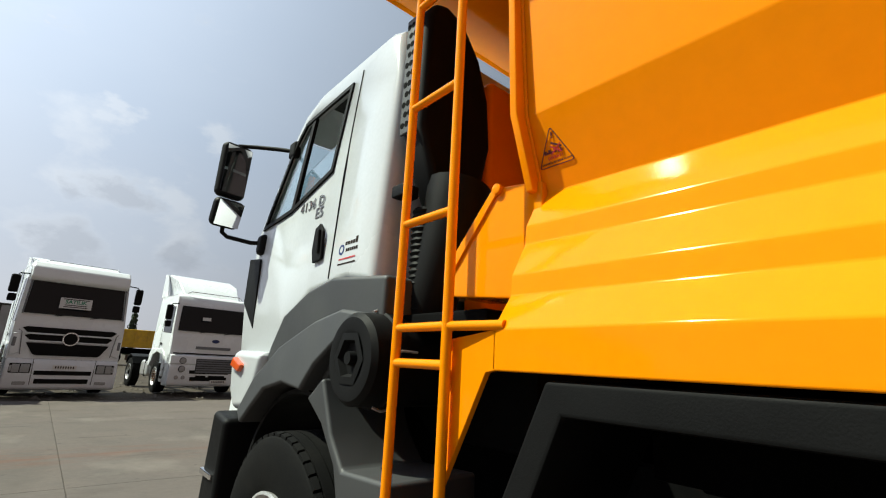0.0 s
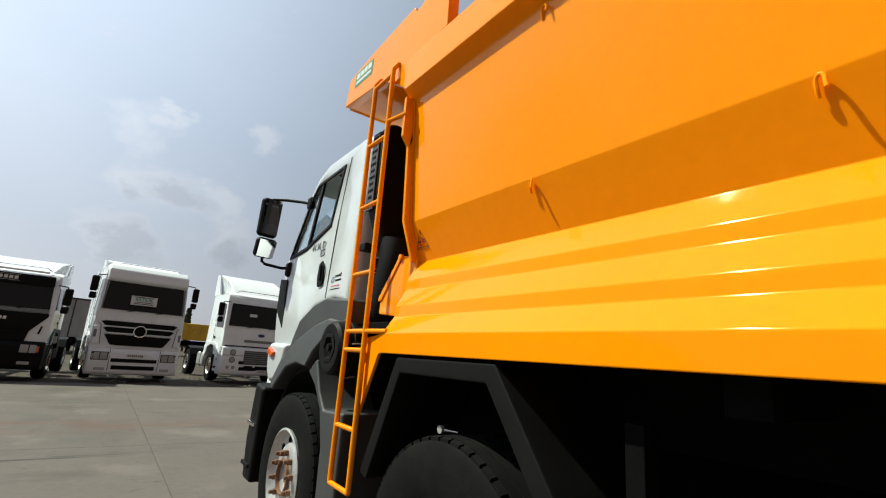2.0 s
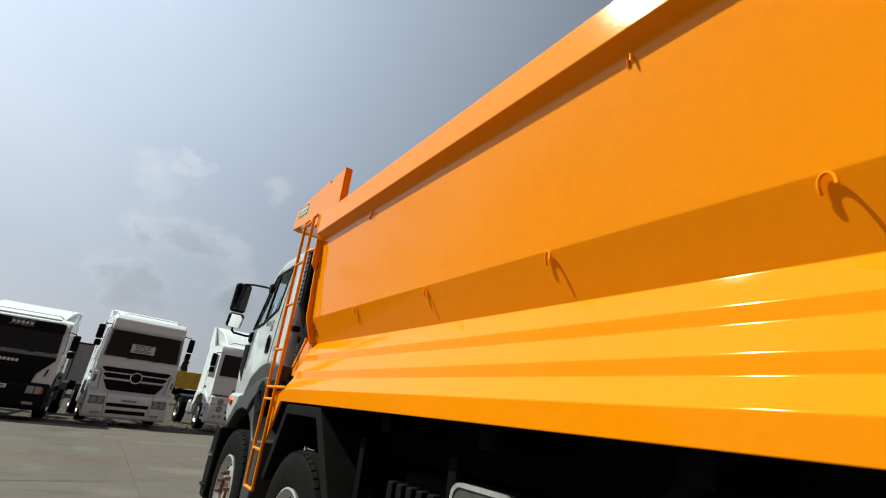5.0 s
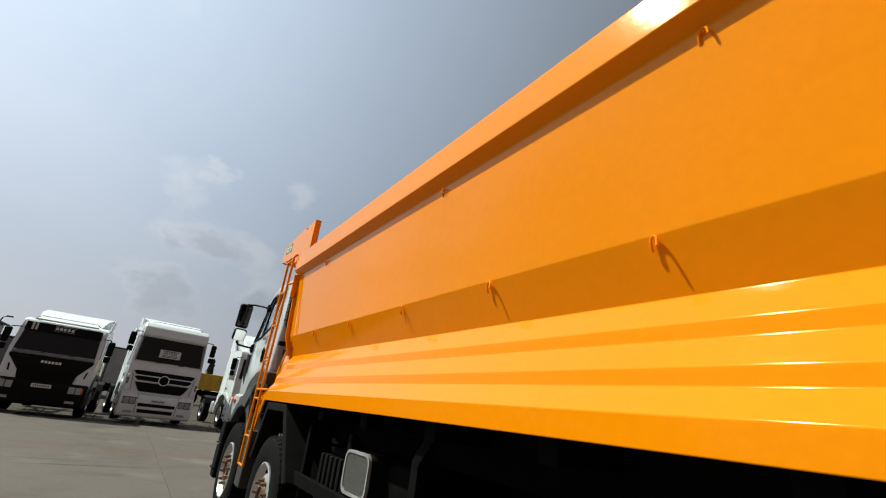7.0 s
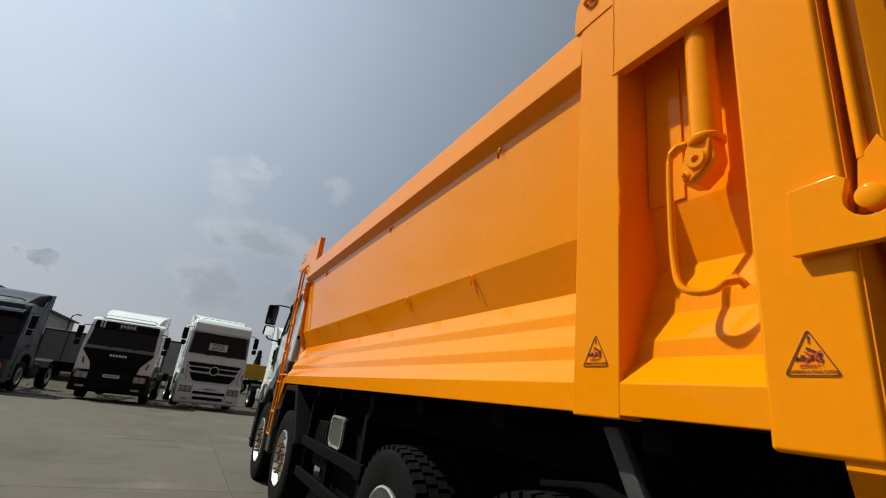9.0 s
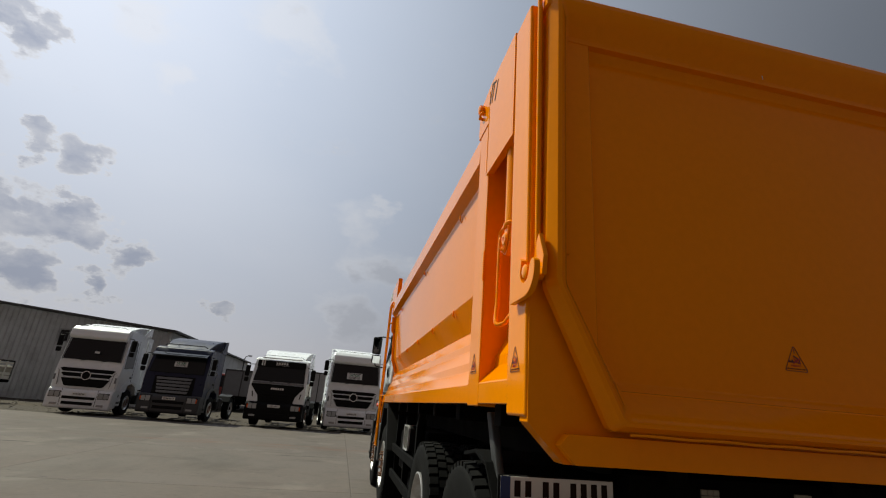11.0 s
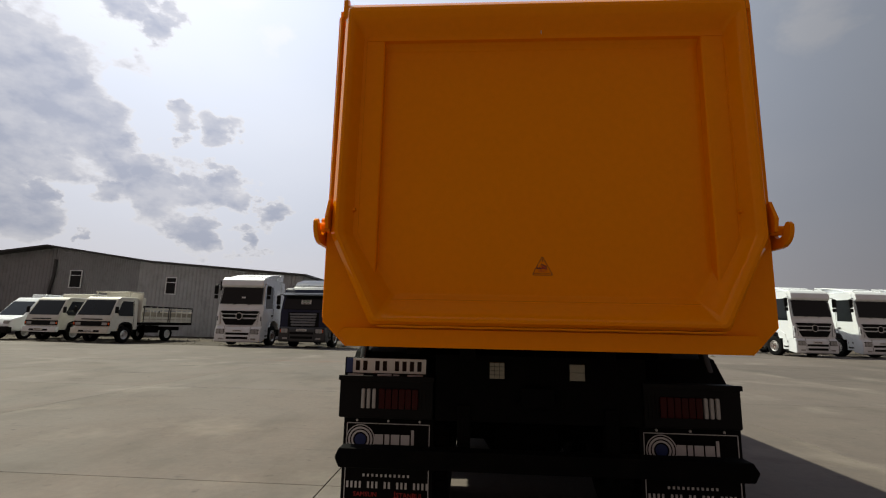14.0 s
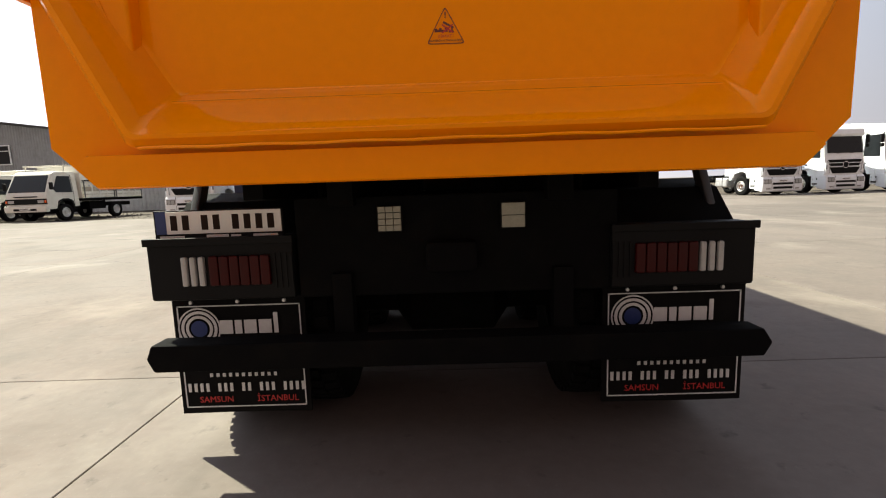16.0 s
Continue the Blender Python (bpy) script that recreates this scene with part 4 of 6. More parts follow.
# mudguards, guards, tanks and boxes along the sides
for s in (-1, 1):
    arch = [(6.20, 0.80), (5.95, 1.33), (5.29, 1.332), (4.86, 0.76)]
    inner = [(4.94, 0.74), (5.335, 1.262), (5.91, 1.262), (6.13, 0.78)]
    part("mudguard", prism(arch + inner, "x", s * 1.235, s * 0.82, 0.010), BLACK_PLASTIC, truck, "angular black plastic mudguard")
    rear_arch = [(1.02, 1.10), (0.80, 1.13), (0.62, 1.09), (0.48, 0.95)]
    part("mudguard", prism(rear_arch + [(y, z - 0.02) for y, z in reversed(rear_arch)], "x", s * 1.19, s * 0.58, 0.004), CHASSIS_BLACK, truck)
    part("mudguard_stay", prism([(0.77, 1.31), (0.70, 1.31), (0.50, 0.93), (0.57, 0.93)], "x", s * 1.15, s * 1.11, 0.01), GREY_PLASTIC, truck)
    part("prop_stay", prism([(2.85, 1.34), (2.94, 1.34), (3.12, 1.15), (3.12, 0.80), (3.05, 0.80), (3.05, 1.13)], "x", s * 1.14, s * 1.08, 0.006), CHASSIS_BLACK, truck)
    # side under-run guard: two planks on posts
    for z in (0.50, 0.80):
        part("side_guard_plank", box(*sorted((s * 1.12, s * 1.16)), 2.98, 4.95, z - 0.045, z + 0.045, 0.010), CHASSIS_BLACK, truck)
    for y in (3.1, 4.0, 4.85):
        part("side_guard_post", box(*sorted((s * 1.05, s * 1.12)), y - 0.03, y + 0.03, 0.42, 1.20, 0.006), CHASSIS_BLACK, truck)
    tank = part("fuel_tank" if s > 0 else "battery_box", box(*sorted((s * 0.52, s * 1.02)), 3.25, 4.55, 0.46, 1.08, 0.05, 3), CHASSIS_BLACK, truck)
    for k in range(6):
        part("cooling_fin", box(*sorted((s * 1.0, s * 1.09)), 4.07 + 0.09 * k, 4.125 + 0.09 * k, 0.62, 1.026, 0.012), BLACK_PLASTIC, tank)
# sun-caught white lamp unit on the side
def lens_line(y0, y1, z0, z1, r):
    out = []
    for cy, cz, a0 in ((y1 - r, z1 - r, 0), (y0 + r, z1 - r, 90), (y0 + r, z0 + r, 180), (y1 - r, z0 + r, 270)):
        out += [(cy + r * math.cos(radians(a0 + 22.5 * k)), cz + r * math.sin(radians(a0 + 22.5 * k))) for k in range(5)]
    return out


lampbox = part("work_lamp", prism(lens_line(3.60, 3.97, 0.86, 1.115, 0.06), "x", -1.125, -1.0, 0.012), BLACK_PLASTIC, truck, "black work lamp with a pale lens")
part("lens", prism(lens_line(3.615, 3.955, 0.875, 1.10, 0.05), "x", -1.138, -1.124, 0.006), LAMP_LENS, lampbox)
part("lens_rim", holed(lens_line(3.60, 3.97, 0.86, 1.115, 0.06), [lens_line(3.616, 3.954, 0.876, 1.099, 0.048)], "x", -1.144, -1.124), STEEL, lampbox)
for s in (-1, 1):
    part("floor_beam", box(*sorted((s * 0.72, s * 0.80)), 0.32, 5.95, 1.10, 1.344, 0.006), CHASSIS_BLACK, truck)
    part("inner_splash_board", box(*sorted((s * 0.54, s * 0.56)), 0.50, 2.95, 0.75, 1.25, 0.004), CHASSIS_BLACK, truck)
part("air_tank", tube([(-0.62, 6.15, 0.72), (-0.62, 5.1, 0.72)], 0.13, 20), CHASSIS_BLACK, truck)
valve = part("air_valve", tube([(-0.44, 5.64, 1.0), (-0.96, 5.65, 1.03), (-1.0, 5.67, 1.035), (-1.045, 5.71, 1.04)], [0.014, 0.014, 0.022, 0.022], 12), CHASSIS_BLACK, truck, "black air valve with a bright steel stub")
part("valve_stub", tube([(-1.04, 5.705, 1.04), (-1.095, 5.765, 1.047)], 0.011, 12), CHROME, valve)
part("valve_nut", lathe([(-0.010, 0.0), (-0.010, 0.018), (0.010, 0.018), (0.010, 0.0)], 6, "x", (-1.093, 5.762, 1.047)), STEEL, valve)

# rear end: cross beam, lamps, plate, flaps, under-run bar
part("rear_beam", box(-0.62, 0.66, 0.36, 0.46, 0.70, 1.10, 0.01), CHASSIS_BLACK, truck)
part("tow_jaw", box(-0.10, 0.10, 0.28, 0.36, 0.80, 0.92, 0.02), CHASSIS_BLACK, truck)
for s in (-1, 1):
    x0, x1 = (-1.215, -0.63) if s < 0 else (0.63, 1.195)
    lamp = part("tail_lamp", box(x0, x1, 0.34, 0.47, 0.705, 0.955, 0.012), BLACK_PLASTIC, truck, "black tail lamp box with red and clear lenses")
    part("lamp_hood", box(x0 - 0.005, x1 + 0.005, 0.325, 0.345, 0.93, 0.96, 0.004), BLACK_PLASTIC, lamp)
    for k in range(9):
        clear = k < 3
        xc = s * ((1.052 if s > 0 else 1.062) - 0.034 * k if clear else 0.945 - 0.041 * (k - 3))
        hw = 0.012 if clear else 0.0195
        part("lens_rib", box(xc - hw, xc + hw, 0.322, 0.345, 0.765, 0.885, 0.008), CLEAR_LENS if clear else RED_LENS, lamp)
    for k in range(4):
        xc = s * (0.705 - 0.022 * k)
        part("cooling_rib", box(xc - 0.005, xc + 0.005, 0.335, 0.345, 0.75, 0.89), BLACK_PLASTIC, lamp)
    fx0, fx1 = (-1.205, -0.635) if s < 0 else (0.637, 1.237)
    fbm = bmesh.new()
    nx, nz = 6, 8
    grid = [[fbm.verts.new((fx0 + (fx1 - fx0) * i / nx, 0.455 + 0.003 * math.sin(i * 0.9 + s) * (1 - j / nz), 0.170 + 0.52 * j / nz)) for i in range(nx + 1)] for j in range(nz + 1)]
    for j in range(nz):
        for i in range(nx):
            fbm.faces.new((grid[j][i], grid[j][i + 1], grid[j + 1][i + 1], grid[j + 1][i]))
    got = bmesh.ops.extrude_face_region(fbm, geom=list(fbm.faces))
    bmesh.ops.translate(fbm, vec=(0, 0.012, 0), verts=[v for v in got["geom"] if isinstance(v, bmesh.types.BMVert)])
    flap = part("mud_flap", fbm, RUBBER, truck, "black rubber mud flap with white advertising print")
    cx, w = (fx0 + fx1) / 2, fx1 - fx0
    m = face_rear(cx, 0.4515, 0.17)
    W = w / 2

    edge = [(-W + 0.02, W - 0.02, 0.482, 0.487), (-W + 0.02, -W + 0.025, 0.30, 0.487), (W - 0.025, W - 0.02, 0.30, 0.487)]
    word = [(-0.085, -0.030, 0.36, 0.42), (-0.020, 0.010, 0.36, 0.42), (0.020, 0.073, 0.36, 0.42), (0.083, 0.138, 0.36, 0.42), (0.148, 0.166, 0.36, 0.45)]
    bars(flap, WHITE_INK, m, edge + word, 0.003, "flap_print", split=True)
    for r0, r1, mt in ((0.092, 0.086, WHITE_INK), (0.078, 0.066, WHITE_INK), (0.058, 0.046, WHITE_INK), (0.036, 0.0, BLUE_INK)):
        ringm = lathe([(0, max(r1, 0.001)), (0.003, max(r1, 0.001)), (0.003, r0), (0, r0)], 28, "z", closed=True)
        ringm.transform(m @ Matrix.Translation((-0.175, 0.385, 0)))
        part("round_mark", ringm, mt, flap)
    lowm = face_rear(cx, 0.4515, 0.17)
    lower = [(-W + 0.02, W - 0.02, 0.028, 0.033), (-W + 0.02, -W + 0.025, 0.028, 0.24), (W - 0.025, W - 0.02, 0.028, 0.24)]
    digits = [(-W + 0.035 + 0.0262 * k, -W + 0.048 + 0.0262 * k, 0.100, 0.138) for k in range(20) if k not in (4, 8, 11, 15)]
    web = [(-0.15 + 0.028 * k, -0.137 + 0.028 * k, 0.167, 0.183) for k in range(11)]
    bars(flap, WHITE_INK, lowm, lower + digits + web, 0.003, "flap_print", split=True)
    for word_, xo in (("SAMSUN", -0.13), ("İSTANBUL", 0.14)):
        lettering(word_, 0.039, RED_INK, flap, lowm @ Matrix.Translation((xo, 0.063, 0.003)), depth=0.0008)
    for xo in (-0.2, 0.0, 0.2):
        part("flap_bolt", lathe([(0, 0.009), (-0.008, 0.008), (-0.009, 0)], 6, "y", (cx + xo, 0.452, 0.672)), STEEL, flap)
    part("bar_hanger", box(*sorted((s * 0.40, s * 0.48)), 0.33, 0.40, 0.50, 0.80, 0.006), CHASSIS_BLACK, truck)
bar = [(-1.198, 0.50), (-1.172, 0.445), (1.185, 0.445), (1.215, 0.50), (1.18, 0.555), (-1.175, 0.555)]
part("underrun_bar", prism(bar, "y", 0.235, 0.345, 0.010), CHASSIS_BLACK, truck, "scuffed black steel under-run bar")
plate = part("number_plate", box(-1.20, -0.675, 0.388, 0.400, 0.950, 1.067, 0.003), BLACK_PLASTIC, truck, "white plate in a black holder, printed with bars")
part("plate_face", box(-1.19, -0.682, 0.384, 0.388, 0.972, 1.062, 0.001), PLATE_WHITE, plate)
part("plate_band", box(-1.19, -1.148, 0.3825, 0.384, 0.972, 1.062), BLUE_INK, plate)
pm = face_rear(-0.915, 0.384, 1.017)
bars(plate, BLACK_INK, pm, [(-0.215 + 0.0475 * k + (0.03 if k > 1 else 0) + (0.03 if k > 3 else 0), -0.188 + 0.0475 * k + (0.03 if k > 1 else 0) + (0.03 if k > 3 else 0), -0.030, 0.030) for k in range(8)], name="plate_bar", split=True)
bars(plate, WHITE_INK, face_rear(-0.94, 0.388, 0.961), [(-0.24, -0.14, -0.006, 0.004), (-0.05, 0.04, -0.006, 0.006), (0.05, 0.09, -0.004, 0.004), (0.14, 0.24, -0.006, 0.004)], name="holder_print", split=True)
for x, cols, rows in ((-0.24, 3, 4), (0.245, 1, 2)):
    rf = part("reflector", box(x - 0.05, x + 0.05, 0.345, 0.362, 0.957, 1.062, 0.004), BLACK_PLASTIC, truck, "square pale reflector")
    for i in range(cols):
        for j in range(rows):
            w, h = 0.092 / cols, 0.098 / rows
            part("reflector_pad", box(x - 0.046 + w * i + 0.001, x - 0.046 + w * (i + 1) - 0.001, 0.338, 0.346, 0.961 + h * j + 0.001, 0.961 + h * (j + 1) - 0.001, 0.002), PAD, rf)


# ---- cab of the tipper ----
def cab_x(z):
    return 1.10 - max(0.0, z - 1.95) * 0.085


CAB = [(6.87, 1.63), (7.10, 1.665), (7.42, 1.63), (7.70, 1.46), (7.90, 1.22), (8.30, 1.22), (8.40, 1.62), (8.33, 2.10), (8.06, 2.72), (7.95, 2.85), (7.74, 2.92), (7.02, 2.92), (6.91, 2.87), (6.87, 2.62)]
WIN = [(7.38, 2.27), (7.82, 2.15), (8.21, 2.12), (7.98, 2.62), (7.88, 2.73), (7.34, 2.75)]
bm = bmesh.new()
small = ring_outline(CAB, 0.05)
rings = []
for x, pts, f in ((-1, small, 0), (-1, ring_outline(CAB, 0.015), 0.022), (-1, CAB, 0.07), (1, CAB, 0.07), (1, ring_outline(CAB, 0.015), 0.022), (1, small, 0)):
    rings.append([bm.verts.new((x * (cab_x(z) - f), y, z)) for y, z in pts])
n = len(CAB)
for a, b in zip(rings, rings[1:]):
    for i in range(n):
        if a is rings[2] and i in (7,):
            continue
        bm.faces.new((a[i], a[(i + 1) % n], b[(i + 1) % n], b[i]))
for r_, s in ((rings[0], -1), (rings[-1], 1)):
    hv = [bm.verts.new((s * cab_x(z), y, z)) for y, z in WIN]
    es = [bm.edges.new((hv[i], hv[(i + 1) % len(hv)])) for i in range(len(hv))]
    es += [e for e in bm.edges if e.verts[0] in r_ and e.verts[1] in r_]
    bmesh.ops.triangle_fill(bm, use_beauty=True, use_dissolve=False, edges=es)
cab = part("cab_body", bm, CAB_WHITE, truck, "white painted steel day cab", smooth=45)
sol = cab.modifiers.new("thick", "SOLIDIFY")
sol.thickness, sol.offset = 0.03, -1
# black window frame, panes and interior
for s in (-1, 1):
    out = ring_outline(WIN, -0.012)
    fr = holed(out, [ring_outline(WIN, 0.012)], "x", 0.0, s * 0.014)
    for v in fr.verts:
        v.co.x += s * (cab_x(v.co.z) - 0.004)
    part("window_frame", fr, BLACK_PLASTIC, cab)
    pane = prism([(7.82, 2.155), (8.20, 2.125), (7.97, 2.61), (7.87, 2.72), (7.78, 2.72)], "x", 0, s * 0.006)
    for v in pane.verts:
        v.co.x += s * (cab_x(v.co.z) - 0.016)
    ob = part("quarter_pane", pane, PANE, cab)
    ob.visible_shadow = False
    div = prism([(7.80, 2.155), (7.84, 2.145), (7.80, 2.73), (7.76, 2.73)], "x", 0, s * 0.02)
    for v in div.verts:
        v.co.x += s * (cab_x(v.co.z) - 0.016)
    part("window_divider", div, BLACK_PLASTIC, cab)
    pane = prism([(7.38, 2.27), (7.80, 2.155), (7.79, 2.36), (7.37, 2.46)], "x", 0, s * 0.006)
    for v in pane.verts:
        v.co.x += s * (cab_x(v.co.z) - 0.022)
    ob = part("door_pane", pane, PANE, cab, "half-lowered door glass")
    ob.visible_shadow = False
    # door shut line and handle
    line = tube([(s * (cab_x(z) + 0.0005), y, z) for y, z in ((7.245, 1.70), (7.245, 2.2), (7.25, 2.5), (7.25, 2.80))], 0.004, 6)
    part("door_gap", line, BLACK_PLASTIC, cab)
    hd = part("door_handle", prism([(7.33, 1.80), (7.42, 1.79), (7.44, 1.86), (7.425, 1.965), (7.375, 1.985), (7.335, 1.94)], "x", s * 1.095, s * 1.112, 0.008), BLACK_PLASTIC, cab, "black recessed pull handle")
    part("handle_grip", prism([(7.345, 1.83), (7.365, 1.83), (7.385, 1.94), (7.355, 1.95)], "x", s * 1.11, s * 1.125, 0.006), BLACK_PLASTIC, hd)
    part("corner_intake", prism([(8.14, 1.50), (8.36, 1.66), (8.36, 1.94), (8.17, 1.92)], "x", s * 1.096, s * 1.106, 0.006), BLACK_PLASTIC, cab, "black moulded air guide")
part("windscreen", prism([(8.325, 2.105), (8.337, 2.11), (8.067, 2.71), (8.055, 2.70)], "x", -1.02, 1.02), PANE, cab).visible_shadow = False
part("seat", prism([(7.05, 1.75), (7.55, 1.75), (7.55, 1.88), (7.25, 1.92), (7.18, 2.55), (7.05, 2.55)], "x", -0.85, -0.35, 0.04), SEAT_CLOTH, cab)
part("cab_floor", box(-1.03, 1.03, 6.9, 8.3, 1.69, 1.72), SEAT_CLOTH, cab)
part("dashboard", prism([(7.85, 1.72), (8.25, 1.72), (8.2, 2.05), (7.95, 2.12)], "x", -1.0, 1.0, 0.03), SEAT_CLOTH, cab)
# dark board added inside the far window to block its light from the cab
part("side_lining", box(0.90, 0.94, 6.95, 7.92, 1.75, 2.80), SEAT_CLOTH, cab)
part("rear_lining", box(-1.0, 1.0, 6.91, 6.93, 1.7, 2.8), SEAT_CLOTH, cab)
part("roof_lining", box(-0.98, 0.98, 6.95, 7.75, 2.82, 2.84), SEAT_CLOTH, cab)
# badge and seller's decal
lettering("4136 D", 0.078, BADGE, cab, face_left(-1.0852, 7.555, 2.125, -0.045) @ Matrix.Scale(1.22, 4, (1, 0, 0)), "raised grey metal model number", "badge_lettering", 0.0012, 0.0)
lettering("E5", 0.078, BADGE, cab, face_left(-1.0862, 7.455, 2.060, -0.045) @ Matrix.Scale(1.22, 4, (1, 0, 0)), "raised grey metal letters", "badge_lettering", 0.0012, 0.0)
dm = face_left(-1.0958, 7.10, 1.80, -0.058)
bars(cab, BLACK_INK, dm, [(-0.030 + 0.022 * k, -0.014 + 0.022 * k, 0.036, 0.052 + (0.012 if k == 4 else 0)) for k in range(5)] + [(-0.018 + 0.017 * k, -0.006 + 0.017 * k, 0.006, 0.020) for k in range(6)] + [(-0.075, 0.075, -0.050, -0.044)], name="decal_print", label="dark printed decal bars")
bars(cab, RED_INK, dm, [(-0.07, 0.07, -0.028, -0.022)], name="decal_print")
rm = lathe([(0, 0.014), (0.001, 0.014), (0.001, 0.024), (0, 0.024)], 20, "z", closed=True)
rm.transform(dm @ Matrix.Translation((-0.058, 0.02, 0)))
part("decal_ring", rm, BLUE_INK, cab)

# grey wheel arch, bumper and step
for s in (-1, 1):
    arch = [(6.72, 1.655), (7.14, 1.69), (7.37, 1.65), (7.62, 1.55), (7.74, 1.40), (7.86, 1.18), (7.70, 1.16), (7.56, 1.22), (7.36, 1.245), (7.16, 1.22), (7.05, 1.32), (6.93, 1.42), (6.72, 1.45)]
    part("wheel_arch", prism(arch, "x", s * 1.135, s * 0.80, 0.018, 3), GREY_PLASTIC, truck, "grey plastic wheel arch under the cab", smooth=40)
    flare = [(7.90, 1.08), (7.72, 1.25), (7.51, 1.40), (7.22, 1.505), (7.0, 1.545), (6.80, 1.52), (6.84, 1.46), (6.95, 1.43), (7.085, 1.325), (7.19, 1.222), (7.38, 1.24), (7.58, 1.20), (7.73, 1.10), (7.84, 1.02)]
    lip = prism(flare, "x", s * 1.205, s * 1.05, 0.016, 3)
    for v in lip.verts:
        if abs(v.co.x) > 1.15:
            v.co.x -= s * 0.25 * max(0.0, v.co.z - 1.30 - 0.10 * (7.4 - v.co.y))
    part("arch_lip", lip, GREY_PLASTIC, truck, "lighter grey flared lip round the wheel", smooth=45)
    splash = [(7.12, 1.20), (7.0, 1.285), (6.90, 1.10), (6.80, 1.0), (6.52, 1.015), (6.52, 0.45), (6.76, 0.45), (6.78, 0.80), (6.86, 1.0), (6.98, 1.12)]
    part("splash_panel", prism(splash, "x", s * 1.20, s * 0.85, 0.016, 3), GREY_PLASTIC, truck)
    lining = [(7.33 + 0.60 * math.cos(radians(a)), 0.60 + 0.60 * math.sin(radians(a))) for a in range(20, 161, 10)]
    inner = [(7.33 + 0.62 * math.cos(radians(a)), 0.60 + 0.62 * math.sin(radians(a))) for a in range(160, 19, -10)]
    part("arch_lining", prism(lining + inner, "x", s * 1.12, s * 0.72), BLACK_PLASTIC, truck)
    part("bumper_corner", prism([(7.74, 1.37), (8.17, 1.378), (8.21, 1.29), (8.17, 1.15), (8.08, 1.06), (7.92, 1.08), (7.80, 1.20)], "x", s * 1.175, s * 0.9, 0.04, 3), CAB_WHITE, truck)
    ind = part("turn_lamp", prism([(7.96, 1.30), (8.10, 1.34), (8.14, 1.29), (8.0, 1.26)], "x", s * 1.165, s * 1.20, 0.012), AMBER_LENS, truck, "orange side turn lamp")
    part("step_unit", prism([(8.00, 1.02), (8.22, 1.05), (8.27, 0.60), (8.22, 0.32), (8.02, 0.32)], "x", s * 1.22, s * 0.85, 0.03, 3), BLACK_PLASTIC, truck)
    for z in (0.42, 0.72):
        part("step_tread", box(*sorted((s * 1.19, s * 1.235)), 8.06, 8.26, z, z + 0.03, 0.008), CHROME if z > 0.5 else BLACK_PLASTIC, truck)
part("front_bumper", prism([(8.20, 0.40), (8.42, 0.46), (8.46, 0.90), (8.42, 1.22), (8.20, 1.22)], "x", -1.08, 1.08, 0.04, 3), WHITE_PAINT, truck)
part("front_grille", box(-0.85, 0.85, 8.36, 8.42, 1.30, 1.60, 0.03), BLACK_PLASTIC, truck)

# mirrors of the near and the far door
for s in (-1, 1):
    mroot = part("mirror_arm", tube([(s * 1.03, 8.02, 2.60), (s * 1.10, 8.12, 2.625), (s * 1.20, 8.24, 2.645), (s * 1.30, 8.29, 2.635), (s * 1.305, 8.31, 2.60)], 0.013, 10), BLACK_PLASTIC, truck, "black tubular mirror arm")
    part("lower_arm", tube([(s * 1.08, 8.22, 2.03), (s * 1.15, 8.26, 2.025), (s * 1.28, 8.31, 2.045), (s * 1.31, 8.32, 2.07), (s * 1.31, 8.32, 2.12)], 0.013, 10), BLACK_PLASTIC, mroot)
    part("arm_clamp", box(*sorted((s * 1.01, s * 1.065)), 7.98, 8.07, 2.55, 2.66, 0.02, 3), BLACK_PLASTIC, mroot)
    part("arm_clamp", box(*sorted((s * 1.06, s * 1.12)), 8.16, 8.26, 1.95, 2.08, 0.03, 3), BLACK_PLASTIC, mroot)
    for zc, hh, w in ((2.462, 0.175, 0.090), (2.185, 0.088, 0.088)):
        shell = prism([(-w, -hh), (w, -hh), (w * 1.04, hh), (-w * 1.04, hh)], "y", -0.035, 0.05, 0.035, 4)
        for v in shell.verts:
            if v.co.y > 0.02:
                v.co.x *= 0.86
                v.co.z *= 0.92
        mm = Matrix.Translation((s * 1.305, 8.30, zc)) @ Matrix.Rotation(radians(s * -10), 4, "Z") @ Matrix.Rotation(radians(4 if hh > 0.1 else 16), 4, "X")
        shell.transform(mm)
        sh = part("mirror_shell", shell, BLACK_PLASTIC, mroot)
        gl = prism([(-w * 0.84, -hh * 0.87), (w * 0.84, -hh * 0.87), (w * 0.86, hh * 0.87), (-w * 0.86, hh * 0.87)], "y", -0.039, -0.0355, 0.0)
        gl.transform(mm)
        part("mirror_glass", gl, MIRROR, sh)

# air intake stack, canister filter and pipes behind the cab
stack = [(-1.06, 2.26), (-1.06, 2.78), (-1.02, 2.86), (-0.95, 2.89), (-0.84, 2.84), (-0.74, 2.70), (-0.68, 2.52), (-0.66, 2.30), (-0.70, 2.12), (-0.80, 1.98), (-0.90, 1.90), (-0.98, 2.05)]
intake = part("air_intake", prism(stack, "y", 6.68, 6.82, 0.035, 3), BLACK_PLASTIC, truck, "tall black air intake stack behind the cab", smooth=50)
gbm = box(-1.072, -1.058, 6.715, 6.81, 2.25, 2.80, 0.006)
gr = part("intake_grille", gbm, GREY_PLASTIC, intake, "grey perforated grille strip")
dot = to_mesh(lathe([(0, 0.0), (-0.0015, 0.0125), (0, 0.0135)], 12, "x"), "hole")
